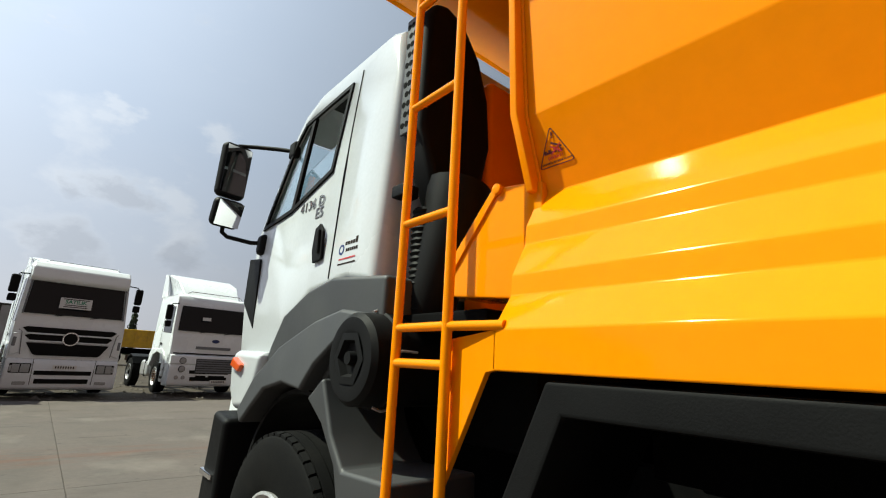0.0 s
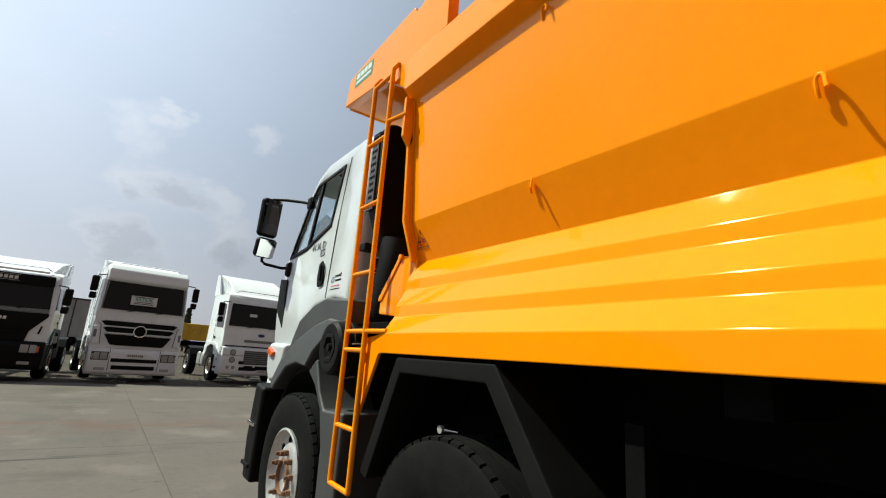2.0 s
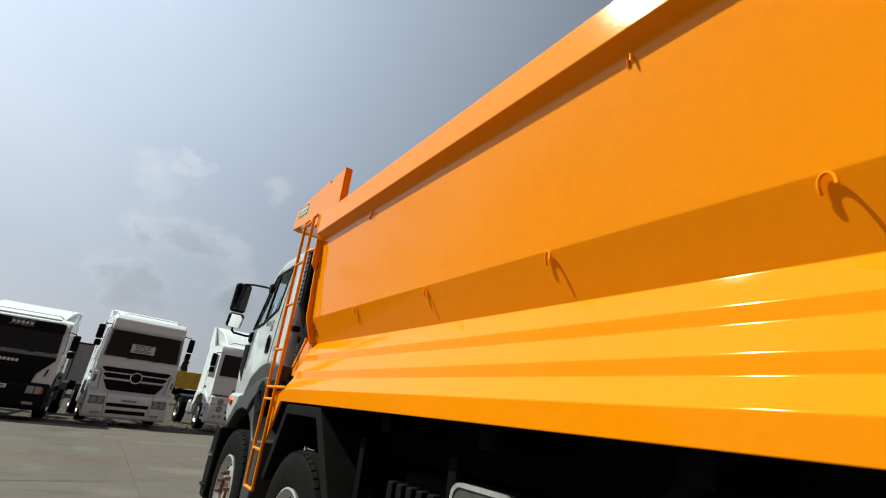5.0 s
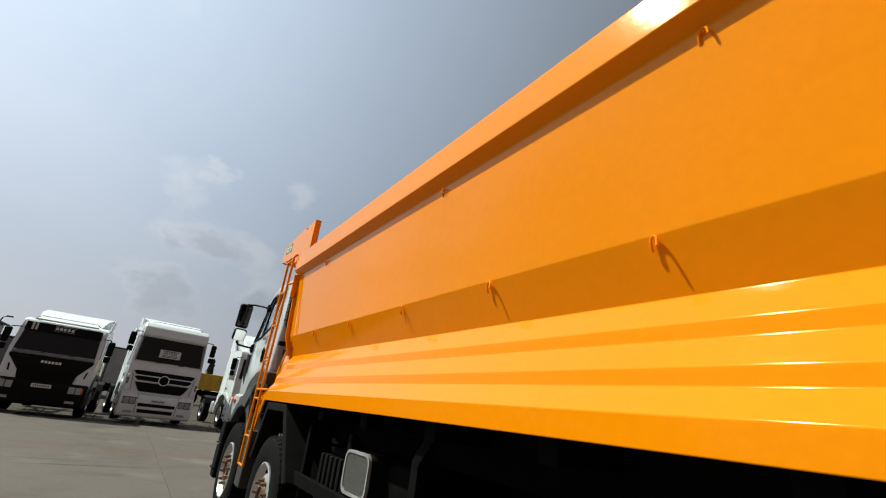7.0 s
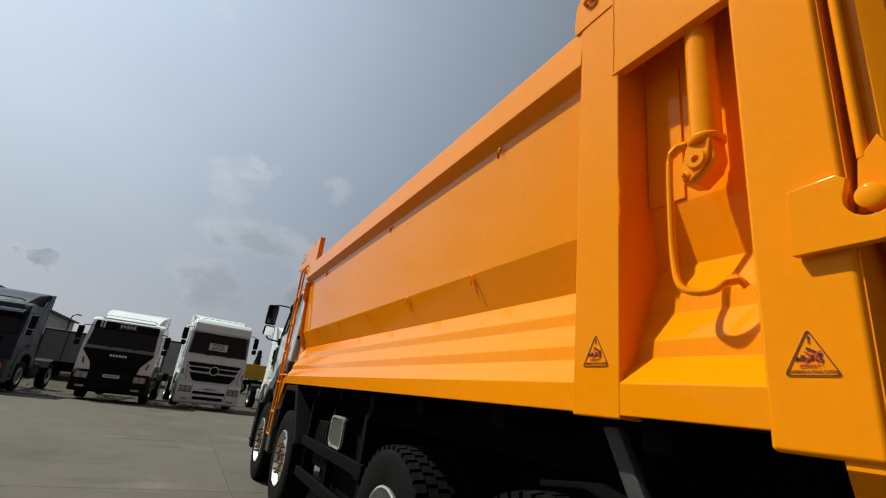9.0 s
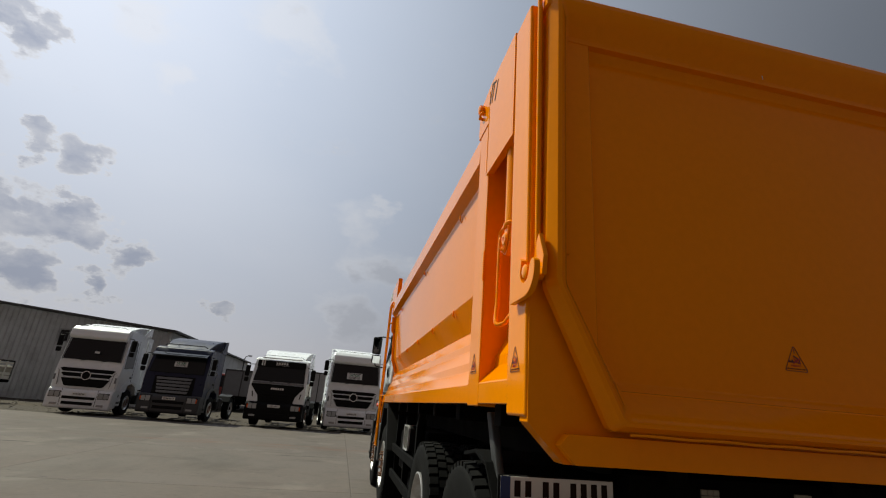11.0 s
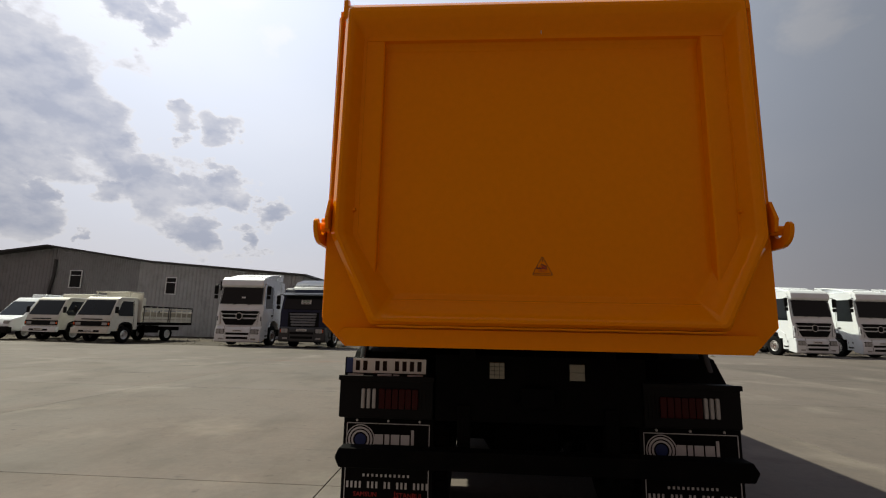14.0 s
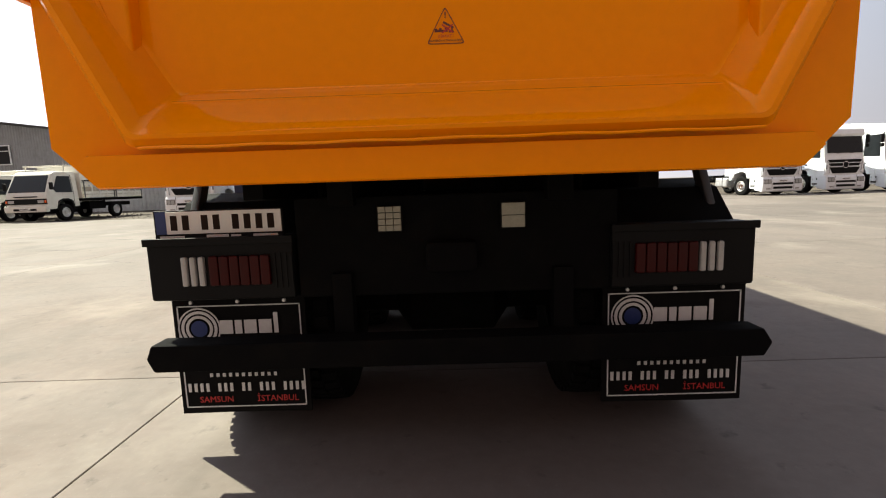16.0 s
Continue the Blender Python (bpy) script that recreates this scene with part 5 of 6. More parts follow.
for r_ in range(11):
    for c in range(3 if r_ % 2 == 0 else 2):
        d = link("grille_hole", dot, CHASSIS_BLACK, gr)
        d.location = (-1.0722, 6.735 + 0.028 * c + (0.014 if r_ % 2 else 0), 2.29 + 0.047 * r_)
part("intake_pipe", tube([(-0.86, 6.66, 2.05), (-0.90, 6.68, 1.8), (-0.92, 6.72, 1.6), (-0.92, 6.80, 1.42)], [0.13, 0.11, 0.10, 0.10], 18), BLACK_PLASTIC, intake)
bel = [(-0.97 , 6.73, 1.94 - 0.012 * k) for k in range(34)]
part("bellows", tube(bel, [0.045 + (0.008 if k % 2 else 0) for k in range(34)], 14), BLACK_PLASTIC, intake)
part("pipe_clamp", box(-1.08, -1.0, 6.74, 6.82, 1.98, 2.03, 0.008), BLACK_PLASTIC, intake)
drum = part("air_filter", lathe([(-1.20, 0.0), (-1.20, 0.07), (-1.215, 0.075), (-1.225, 0.10), (-1.222, 0.14), (-1.205, 0.157), (-1.13, 0.162), (-1.125, 0.17), (-1.10, 0.17), (-1.095, 0.162), (-0.72, 0.158), (-0.72, 0.0)], 36, "x", (0, 6.775, 1.357)), BLACK_PLASTIC, truck, "black round air filter canister")
part("filter_recess", lathe([(-1.2265, 0.098), (-1.228, 0.07), (-1.205, 0.06), (-1.205, 0.0)], 6, "x", (0, 6.775, 1.357)), BLACK_PLASTIC, drum)
part("filter_boss", lathe([(-1.205, 0.025), (-1.23, 0.022), (-1.23, 0.0)], 16, "x", (0, 6.775, 1.357)), BLACK_PLASTIC, drum)
for a in (20, 95, 170, 250, 320):
    ca, sa = math.cos(radians(a)), math.sin(radians(a))
    part("filter_clip", tube([(-1.15, 6.775 + 0.165 * ca, 1.357 + 0.165 * sa), (-1.12, 6.775 + 0.178 * ca, 1.357 + 0.178 * sa), (-1.06, 6.775 + 0.168 * ca, 1.357 + 0.168 * sa)], 0.005, 6), STEEL, drum)
part("engine_cover", box(-0.75, 0.75, 6.35, 6.85, 1.06, 1.55, 0.05), CHASSIS_BLACK, truck)
part("engine_block", box(-0.5, 0.5, 6.5, 8.2, 0.6, 1.25, 0.05), CHASSIS_BLACK, truck)
part("deck_plate", box(-1.05, 1.05, 6.30, 6.84, 1.46, 1.52, 0.01), CHASSIS_BLACK, truck)
oil = part("oil_tank", box(-0.66, 0.60, 6.70, 6.84, 1.52, 2.66, 0.03, 3), ORANGE, truck, "orange hydraulic oil tank behind the cab")
part("tank_cap", lathe([(2.66, 0.05), (2.70, 0.05), (2.71, 0.0)], 16, "z", (0.2, 6.77, 0)), BLACK_PLASTIC, oil)


# ---- tractor units parked in the row; built facing -y with the front at y = 0 ----
def tractor_wheels(root, spots):
    for x, y, s, lug, dual in spots:
        wheel(root, x, y, s, lug, dual)


def tractor(name, label, style, paint, at, group="tractor units in the row", deflector=0.6, lower=None, H=2.95, sill=1.92):
    """style: 'star' broad dark grille with a ring; 'slat' five-slat grille; 'plain' flat lower front. H: height of the cab roof; sill: foot of the windscreen."""
    root = thing(name, label, "truck", group, at=at)
    lower = lower or paint
    prof = [(0.02, 0.95), (0.0, 1.70), (0.05, 1.95), (0.22, H - 0.38), (0.30, H - 0.10), (0.50, H), (2.15, H), (2.22, H - 0.08), (2.22, 1.05), (1.95, 0.98), (1.86, 1.22), (1.62, 1.36), (1.32, 1.36), (1.08, 1.22), (0.98, 0.95)]
    bm = bmesh.new()
    loops = []
    for x, f in ((-1.22, 0.06), (-1.235, 0.02), (-1.17, 0.0), (1.17, 0.0), (1.235, 0.02), (1.22, 0.06)):
        pts = ring_outline(prof[::-1], f)[::-1] if f else prof
        loops.append([bm.verts.new((x * (1 - max(0, z - 1.95) * 0.035), y, z)) for y, z in pts])
    for a, b in zip(loops, loops[1:]):
        for i in range(len(prof)):
            bm.faces.new((a[i], a[(i + 1) % len(prof)], b[(i + 1) % len(prof)], b[i]))
    bm.faces.new(loops[0])
    bm.faces.new(loops[-1])
    cabin = part("cab_body", bm, paint, root, smooth=48)
    ws = [(-1.12, sill), (1.12, sill), (1.06, H - 0.40), (-1.06, H - 0.40)]
    sm = prism(ws, "y", -0.012, 0.03, 0.03, 2)
    for v in sm.verts:
        v.co.y += -0.008 + (v.co.z - 1.86) * (0.17 / (H - 2.33))
    part("windscreen", sm, DARK_GLASS, cabin, "dark reflecting windscreen")
    for x in (-0.45, 0.35):
        part("wiper", tube([(x, 0.02 + (sill - 1.92) * 0.12, sill - 0.03), (x + 0.5, 0.03 + (sill - 1.92) * 0.14, sill + 0.06)], 0.012, 6), BLACK_PLASTIC, cabin)
    for s in (-1, 1):
        side = prism([(0.30, 1.92), (1.22, 1.98), (1.22, H - 0.42), (0.42, H - 0.42)], "x", s * 1.20, s * 1.226, 0.02)
        for v in side.verts:
            v.co.x *= 1 - max(0, v.co.z - 1.95) * 0.033
        part("side_window", side, DARK_GLASS, cabin)
        part("door_gap", tube([(s * 1.238, 1.27, 1.2), (s * 1.238, 1.27, 2.0), (s * 1.21, 1.27, H - 0.35)], 0.006, 5), BLACK_PLASTIC, cabin)
        part("door_handle", box(*sorted((s * 1.23, s * 1.25)), 1.05, 1.22, 1.55, 1.62, 0.01), BLACK_PLASTIC, cabin)
        arm = part("mirror_arm", tube([(s * 1.16, 0.22, H - 0.35), (s * 1.38, 0.10, H - 0.38), (s * 1.42, 0.10, H - 0.45)], 0.016, 8), BLACK_PLASTIC, root)
        shell = box(-0.10, 0.10, -0.06, 0.06, -0.24, 0.24, 0.05, 3)
        shell.transform(Matrix.Translation((s * 1.44, 0.10, H - 0.66)))
        part("mirror_shell", shell, BLACK_PLASTIC, arm)
        shell = box(-0.09, 0.09, -0.06, 0.06, -0.10, 0.10, 0.04, 3)
        shell.transform(Matrix.Translation((s * 1.43, 0.10, H - 1.03)))
        part("mirror_shell", shell, BLACK_PLASTIC, arm)
        arch = [(0.62, 0.55), (0.72, 0.98), (0.95, 1.25), (1.45, 1.32), (1.92, 1.20), (2.12, 0.85), (2.30, 0.85), (2.28, 1.25), (2.1, 1.42), (0.9, 1.42), (0.55, 1.2), (0.40, 0.55)]
        part("wheel_arch", prism(arch, "x", s * 1.245, s * 0.86, 0.02), lower, root)
        step = part("step_unit", box(*sorted((s * 0.95, s * 1.23)), 0.30, 0.78, 0.38, 0.98, 0.03), lower, root)
        for z in (0.48, 0.74):
            part("step_gap", box(*sorted((s * 1.2, s * 1.236)), 0.40, 0.70, z, z + 0.10, 0.01), BLACK_PLASTIC, step)
        part("side_fairing", prism([(2.05, H - 0.05), (2.65, H - 0.10), (2.65, 1.1), (2.22, 1.1), (2.22, H - 0.4)], "x", s * 1.20, s * 1.225, 0.01) if style == "star" else
             box(*sorted((s * 1.0, s * 1.03)), 2.24, 2.32, 1.2, 2.6, 0.01), paint if style == "star" else BLACK_PLASTIC, root)
        tank = part("fuel_tank", box(*sorted((s * 0.55, s * 1.15)), 2.55, 3.55, 0.45, 1.0, 0.10, 4), STEEL if s < 0 else BLACK_PLASTIC, root)
        part("tank_strap", box(*sorted((s * 0.54, s * 1.16)), 2.9, 2.96, 0.44, 1.01, 0.10, 3), BLACK_PLASTIC, tank)
        part("chassis_rail", box(*sorted((s * 0.38, s * 0.46)), 1.8, 6.2, 0.72, 1.0, 0.01), CHASSIS_BLACK, root)
        part("rear_mudguard", prism([(4.35, 0.85), (4.5, 1.1), (4.9, 1.2), (5.3, 1.1), (5.45, 0.85), (5.42, 0.83), (5.28, 1.07), (4.9, 1.17), (4.52, 1.07), (4.38, 0.83)], "x", s * 1.22, s * 0.6), BLACK_PLASTIC, root)
    part("coupling_plate", prism([(-0.45, 4.5), (0.45, 4.5), (0.45, 5.0), (0.12, 5.35), (-0.12, 5.35), (-0.45, 5.0)], "z", 1.02, 1.16, 0.02), CHASSIS_BLACK, root)
    part("underbody", box(-0.85, 0.85, 0.15, 2.2, 0.50, 1.0, 0.03), CHASSIS_BLACK, root)
    tractor_wheels(root, [(s * 1.06, 1.42, s, False, False) for s in (-1, 1)] + [(s * 1.05, 4.9, s, True, True) for s in (-1, 1)])
    # bumper with lamps
    dz = -0.11 if style == "star" else 0.0
    bump = part("front_bumper", prism([(-0.08, 0.29 + dz), (-0.13, 0.38 + dz), (-0.14, 0.90 + dz), (-0.05, 1.04 + dz * 0.6), (0.45, 1.04), (0.45, 0.29)], "x", -1.23, 1.23, 0.05, 3), lower, root)
    part("bumper_gap", box(-0.62, 0.62, -0.150, -0.10, 0.68 + dz, 0.79 + dz, 0.01), BLACK_PLASTIC, bump)
    part("bumper_gap", box(-0.58, 0.58, -0.150, -0.10, 0.46 + dz, 0.58 + dz, 0.01), BLACK_PLASTIC, bump)
    for s in ((-1, 1) if style != "plain" else ()):
        hl = part("headlamp", box(*sorted((s * 0.70, s * 1.14)), -0.152, -0.10, 0.72 + dz, 0.97 + dz, 0.03, 3), BLACK_PLASTIC, bump, "clear headlamp in a dark surround")
        part("lamp_lens", box(*sorted((s * 0.73, s * 0.91)), -0.160, -0.145, 0.74 + dz, 0.95 + dz, 0.03, 3), CLEAR_LENS, hl)
        part("lamp_lens", box(*sorted((s * 0.93, s * 1.08)), -0.160, -0.145, 0.74 + dz, 0.95 + dz, 0.03, 3), CLEAR_LENS, hl)
        part("turn_lens", box(*sorted((s * 1.085, s * 1.13)), -0.158, -0.145, 0.76 + dz, 0.92 + dz, 0.01), CLEAR_LENS if style == "star" else AMBER_LENS, hl)
        part("fog_lamp", box(*sorted((s * 0.74, s * 1.0)), -0.145, -0.12, 0.43 + dz, 0.51 + dz, 0.01), CLEAR_LENS, bump)
        part("panel_gap", tube([(s * 0.66, -0.137, 0.32), (s * 0.67, -0.143, 0.66), (s * 0.68, -0.12, 0.98)], 0.007, 5), BLACK_PLASTIC, bump)
    if style != "plain":
        pl = part("number_plate", box(-0.26, 0.26, -0.166, -0.145, 0.83 + dz, 0.94 + dz, 0.002), PLATE_WHITE, bump, "white plate printed with bars")
        bars(pl, BLACK_INK, face_rear(0.0, -0.166, 0.885 + dz), [(-0.21 + 0.055 * k, -0.18 + 0.055 * k, -0.03, 0.03) for k in range(8)], name="plate_bars")
    if style == "star":
        for z, w in ((1.72, 1.06), (1.525, 0.98)):
            part("grille_slot", prism([(-w, z + 0.05), (-w + 0.10, z + 0.085), (w - 0.10, z + 0.085), (w, z + 0.05), (w - 0.12, z - 0.065), (-w + 0.12, z - 0.065)], "y", -0.030, 0.03, 0.008), BLACK_PLASTIC, cabin)
            part("grille_bar", box(-w + 0.06, w - 0.06, -0.045, 0.02, z - 0.105, z - 0.070, 0.008), paint, cabin)
        part("grille_slot", prism([(-0.92, 1.39), (0.92, 1.39), (0.74, 1.10), (0.68, 1.07), (-0.68, 1.07), (-0.74, 1.10)], "y", -0.06, 0.03, 0.015), BLACK_PLASTIC, cabin)
        part("round_emblem", lathe([(-0.045, 0.150), (-0.075, 0.155), (-0.075, 0.185), (-0.045, 0.190)], 28, "y", (0, 0.0, 1.53), closed=True), CHROME, cabin, "chrome ring emblem")
        part("emblem_back", lathe([(-0.05, 0.0), (-0.05, 0.17)], 24, "y", (0, 0, 1.53)), BLACK_PLASTIC, cabin)
        for s in (-1, 1):
            part("corner_flap", prism([(1.0 * s, 1.12), (1.2 * s, 1.05), (1.22 * s, 1.62), (1.06 * s, 1.66)], "y", -0.05, 0.1, 0.03, 3), paint, cabin)
            part("sun_lamp", box(*sorted((s * 1.12, s * 1.2)), -0.06, 0.0, 1.28, 1.52, 0.02), GRILLE_GREY, cabin)
        part("roof_cap", prism([(0.09, H - 0.52), (0.0, H - 0.42), (0.05, H - 0.14), (0.24, H + 0.02), (0.60, H + 0.05), (0.60, H - 0.52)], "x", -1.15, 1.15, 0.05, 3), paint, cabin, smooth=50)
        part("panel_crease", tube([(-1.02, -0.004, 1.76), (0, -0.006, 1.745), (1.02, -0.004, 1.76)], 0.006, 5), GRILLE_GREY, cabin)
        for s in (-1, 1):
            part("pillar_trim", tube([(s * 1.14, 0.02, sill - 0.02), (s * 1.10, 0.16, H - 0.42)], 0.022, 6), GRILLE_GREY, cabin)
            part("corner_seam", tube([(s * 0.99, -0.055, 1.08), (s * 1.05, -0.055, 1.66), (s * 1.12, 0.0, 1.72)], 0.008, 5), GREY_PLASTIC, cabin)
    elif style == "slat":
        for k in range(5):
            z = 1.68 - 0.135 * k
            part("grille_slat", prism([(-0.72 + 0.02 * k, z + 0.05), (0.72 - 0.02 * k, z + 0.05), (0.70 - 0.02 * k, z - 0.045), (-0.70 + 0.02 * k, z - 0.045)], "y", -0.07, 0.02, 0.02), GRILLE_GREY, cabin)
        part("grille_back", box(-0.82, 0.82, -0.02, 0.02, 1.02, 1.78, 0.02), BLACK_PLASTIC, cabin)
        part("sun_visor", prism([(-0.14, H - 0.40), (0.16, H - 0.26), (0.18, H - 0.29), (-0.12, H - 0.46)], "x", -1.12, 1.12, 0.01), DARK_GLASS, cabin)
    elif style == "black_front":
        part("grille_back", prism([(-1.14, 1.80), (1.14, 1.80), (1.14, 1.72), (0.80, 1.30), (0.74, 0.98), (-0.74, 0.98), (-0.80, 1.30), (-1.14, 1.72)], "y", -0.035, 0.02, 0.02), BLACK_PLASTIC, cabin)
        for s in (-1, 1):
            part("corner_slot", prism([(s * 0.99, 1.24), (s * 1.03, 1.24), (s * 1.07, 1.46), (s * 1.03, 1.46)], "y", -0.02, 0.03, 0.004), BLACK_PLASTIC, cabin)
        for k in range(4):
            part("grille_slat", box(-0.66, 0.66, -0.06, -0.03, 1.06 + 0.10 * k, 1.10 + 0.10 * k, 0.01), BLACK_PLASTIC, cabin)
        part("cowl_strip", box(-1.12, 1.12, -0.025, 0.05, 1.81, 1.90, 0.01), GRILLE_GREY, cabin)
        bars(cabin, CHROME, face_rear(0, -0.036, 1.62), [(-0.27 + 0.095 * k, -0.20 + 0.095 * k, -0.04, 0.04) for k in range(6)], 0.006, "chrome_bars")
        part("visor_band", prism([(-1.08, H - 0.42), (1.08, H - 0.42), (1.06, H - 0.14), (-1.06, H - 0.14)], "y", 0.125, 0.22, 0.02), BLACK_PLASTIC, cabin)
        bars(cabin, WHITE_INK, face_rear(0, 0.124, H - 0.26), [(-0.30, 0.30, 0.075, 0.083), (-0.30, 0.30, -0.083, -0.075)] + [(-0.26 + 0.11 * k, -0.18 + 0.11 * k, -0.045, 0.045) for k in range(5)], 0.004, "visor_print")
        bars(cabin, WHITE_INK, face_rear(-0.82, 0.124, H - 0.27), [(-0.08, -0.02, -0.12, 0.12), (0.02, 0.08, -0.12, 0.12)], 0.004, "visor_stripe")
        part("light_strip", box(-0.9, 0.9, 0.14, 0.2, H - 0.06, H - 0.01, 0.01), WHITE_PAINT, cabin)
    else:
        part("grille_slot", box(-0.50, 0.62, -0.025, 0.02, 1.46, 1.55, 0.01), GRILLE_GREY, cabin)
        part("panel_gap", box(-1.15, 1.15, -0.02, 0.02, 1.29, 1.325, 0.004), BLACK_PLASTIC, cabin)
        part("front_panel", prism([(-0.05, 0.95), (-0.15, 0.98), (-0.12, 1.24), (-0.03, 1.275), (0.3, 1.275), (0.3, 0.95)], "x", -1.22, 1.22, 0.03, 3), paint, bump)
        part("grille_back", box(-0.46, 0.86, -0.158, -0.12, 0.70, 1.16, 0.01), GREY_PLASTIC, bump)
        for k in range(6):
            part("grille_slat", box(-0.44, 0.84, -0.172, -0.15, 0.722 + 0.073 * k, 0.765 + 0.073 * k, 0.008), GRILLE_GREY, bump)
        for x0, x1 in ((-0.42, -0.10), (-0.02, 0.50)):
            part("bumper_gap", box(x0, x1, -0.155, -0.12, 0.54, 0.63, 0.01), BLACK_PLASTIC, bump)
        for x in (-0.86, 1.04):
            for z, r in ((1.08, 0.085), (0.82, 0.085)):
                lm = part("round_lamp", lathe([(-0.13, r + 0.02), (-0.165, r + 0.012), (-0.165, r)], 22, "y", (x, 0, z)), GREY_PLASTIC, bump)
                part("lamp_lens", lathe([(-0.165, r), (-0.172, r * 0.7), (-0.174, 0.0)], 22, "y", (x, 0, z)), CLEAR_LENS, lm)
        for x in (-0.98, -0.78):
            part("fog_lamp", lathe([(-0.13, 0.06), (-0.158, 0.055), (-0.16, 0.0)], 18, "y", (x, 0, 0.56)), CLEAR_LENS, bump)
        pl = part("number_plate", box(0.05, 0.57, -0.166, -0.145, 0.38, 0.49, 0.002), PLATE_WHITE, bump, "white plate printed with bars")
        bars(pl, BLACK_INK, face_rear(0.31, -0.166, 0.435), [(-0.21 + 0.055 * k, -0.18 + 0.055 * k, -0.03, 0.03) for k in range(8)], name="plate_bars")
        oval = lathe([(-0.012, 0.0), (-0.012, 0.05), (0, 0.06)], 22, "y", (0, 0, 0))
        oval.transform(Matrix.Translation((0.10, 0.0, 1.74)) @ Matrix.Scale(2.1, 4, (1, 0, 0)))
        part("oval_emblem", oval, BLUE_INK, cabin)
    if deflector:
        d = [(0.62, H - 0.01), (0.75, H + 0.08), (1.30, H + deflector * 0.68), (2.15, H + deflector), (2.35, H + deflector), (2.35, H - 0.01)]
        sp = prism(d, "x", -1.08, 1.08, 0.05, 3)
        for v in sp.verts:
            v.co.x *= 0.86 + 0.14 * (v.co.z - H) / deflector
        part("roof_deflector", sp, paint, root, smooth=50)
        for s in (-1, 1):
            part("deflector_wing", prism([(1.85, H - 0.02), (2.6, H - 0.02), (2.6, H + deflector + 0.04), (2.25, H + deflector)], "x", s * 1.08, s * 1.12, 0.01), paint, root)
    part("roof_rail", tube([(-0.9, 0.42, H + 0.03), (-0.8, 0.38, H + 0.10), (0.8, 0.38, H + 0.10), (0.9, 0.42, H + 0.03)], 0.018, 8), CHROME if style != "slat" else BLACK_PLASTIC, root)
    return root


def put(x, y, rz=0):
    return Matrix.Translation((x, y, 0)) @ Matrix.Rotation(radians(rz), 4, "Z")


star = tractor("tractor_unit", "white tractor unit with a dark three-slot grille, parked facing the yard", "star", WHITE_PAINT, put(-1.36, 22.1, 6), H=3.56, deflector=0.36, sill=2.16)
for x, y, r in ((-12.55, 21.4, 0), (18.1, 24.2, 9), (21.7, 24.5, 9), (25.3, 24.9, 9)):
    copy_thing(star, put(x, y, r))
tractor("tractor_unit", "white and black tractor unit with a printed visor band", "black_front", WHITE_PAINT, put(-4.75, 21.15, -3), lower=BLACK_PLASTIC, H=2.98, deflector=0.5)
tractor("tractor_unit", "navy blue tractor unit with a grey slatted grille", "slat", NAVY, put(-8.95, 20.9, -3), lower=GREY_PLASTIC, H=3.05, deflector=0.55)
tractor("tractor_unit", "white tractor unit with a flat front and round lamps", "plain", WHITE_PAINT, put(2.45, 22.6, 5), H=3.24, deflector=0.82, sill=2.02)
for x, y, z, w in ((-1.42, 22.17, 2.50, 0.36), (2.15, 22.70, 2.45, 0.13), (-8.85, 21.03, 2.30, 0.26), (-12.4, 21.5, 2.5, 0.10)):
    sg = thing("windscreen_sign", "white paper for-sale sign in a windscreen", "sign", "signs in windscreens", at=Matrix.Translation((x, y - 0.13, z)) @ Matrix.Rotation(radians(-13), 4, "X"))
    part("sheet", box(-w, w, -0.004, 0.004, -w * 0.42, w * 0.42), WHITE_INK, sg)
    if w > 0.2:
        lettering("SATILIK", w * 0.40, GREEN_INK, sg, face_rear(0, -0.0045, w * 0.10), depth=0.001, bold=0.004)
        bars(sg, BLACK_INK, face_rear(0, -0.004, 0), [(-w * 0.8, w * 0.8, w * 0.29, w * 0.35), (-w * 0.7, w * 0.7, -w * 0.18, -w * 0.12), (-w * 0.75, w * 0.75, -w * 0.32, -w * 0.26)], name="sign_bars")


# ---- light lorries, van, far vehicles ----
SMALL_TYRE = to_mesh(lathe([(-0.09, 0.22), (-0.11, 0.26), (-0.11, 0.34), (-0.09, 0.38), (0.09, 0.38), (0.11, 0.34), (0.11, 0.26), (0.09, 0.22)], 28, "x", closed=True), "tyre")
SMALL_RIM = to_mesh(lathe([(-0.09, 0.225), (-0.10, 0.20), (-0.05, 0.17), (-0.05, 0.08), (-0.08, 0.06), (-0.08, 0)], 24, "x"), "rim")


def small_wheel(root, x, y, s):
    rim = link("wheel", SMALL_RIM, STEEL, root)
    rim.matrix_basis = Matrix.Translation((x, y, 0.38)) @ Matrix.Rotation(0 if s < 0 else math.pi, 4, "Z")
    link("tyre", SMALL_TYRE, RUBBER, rim)


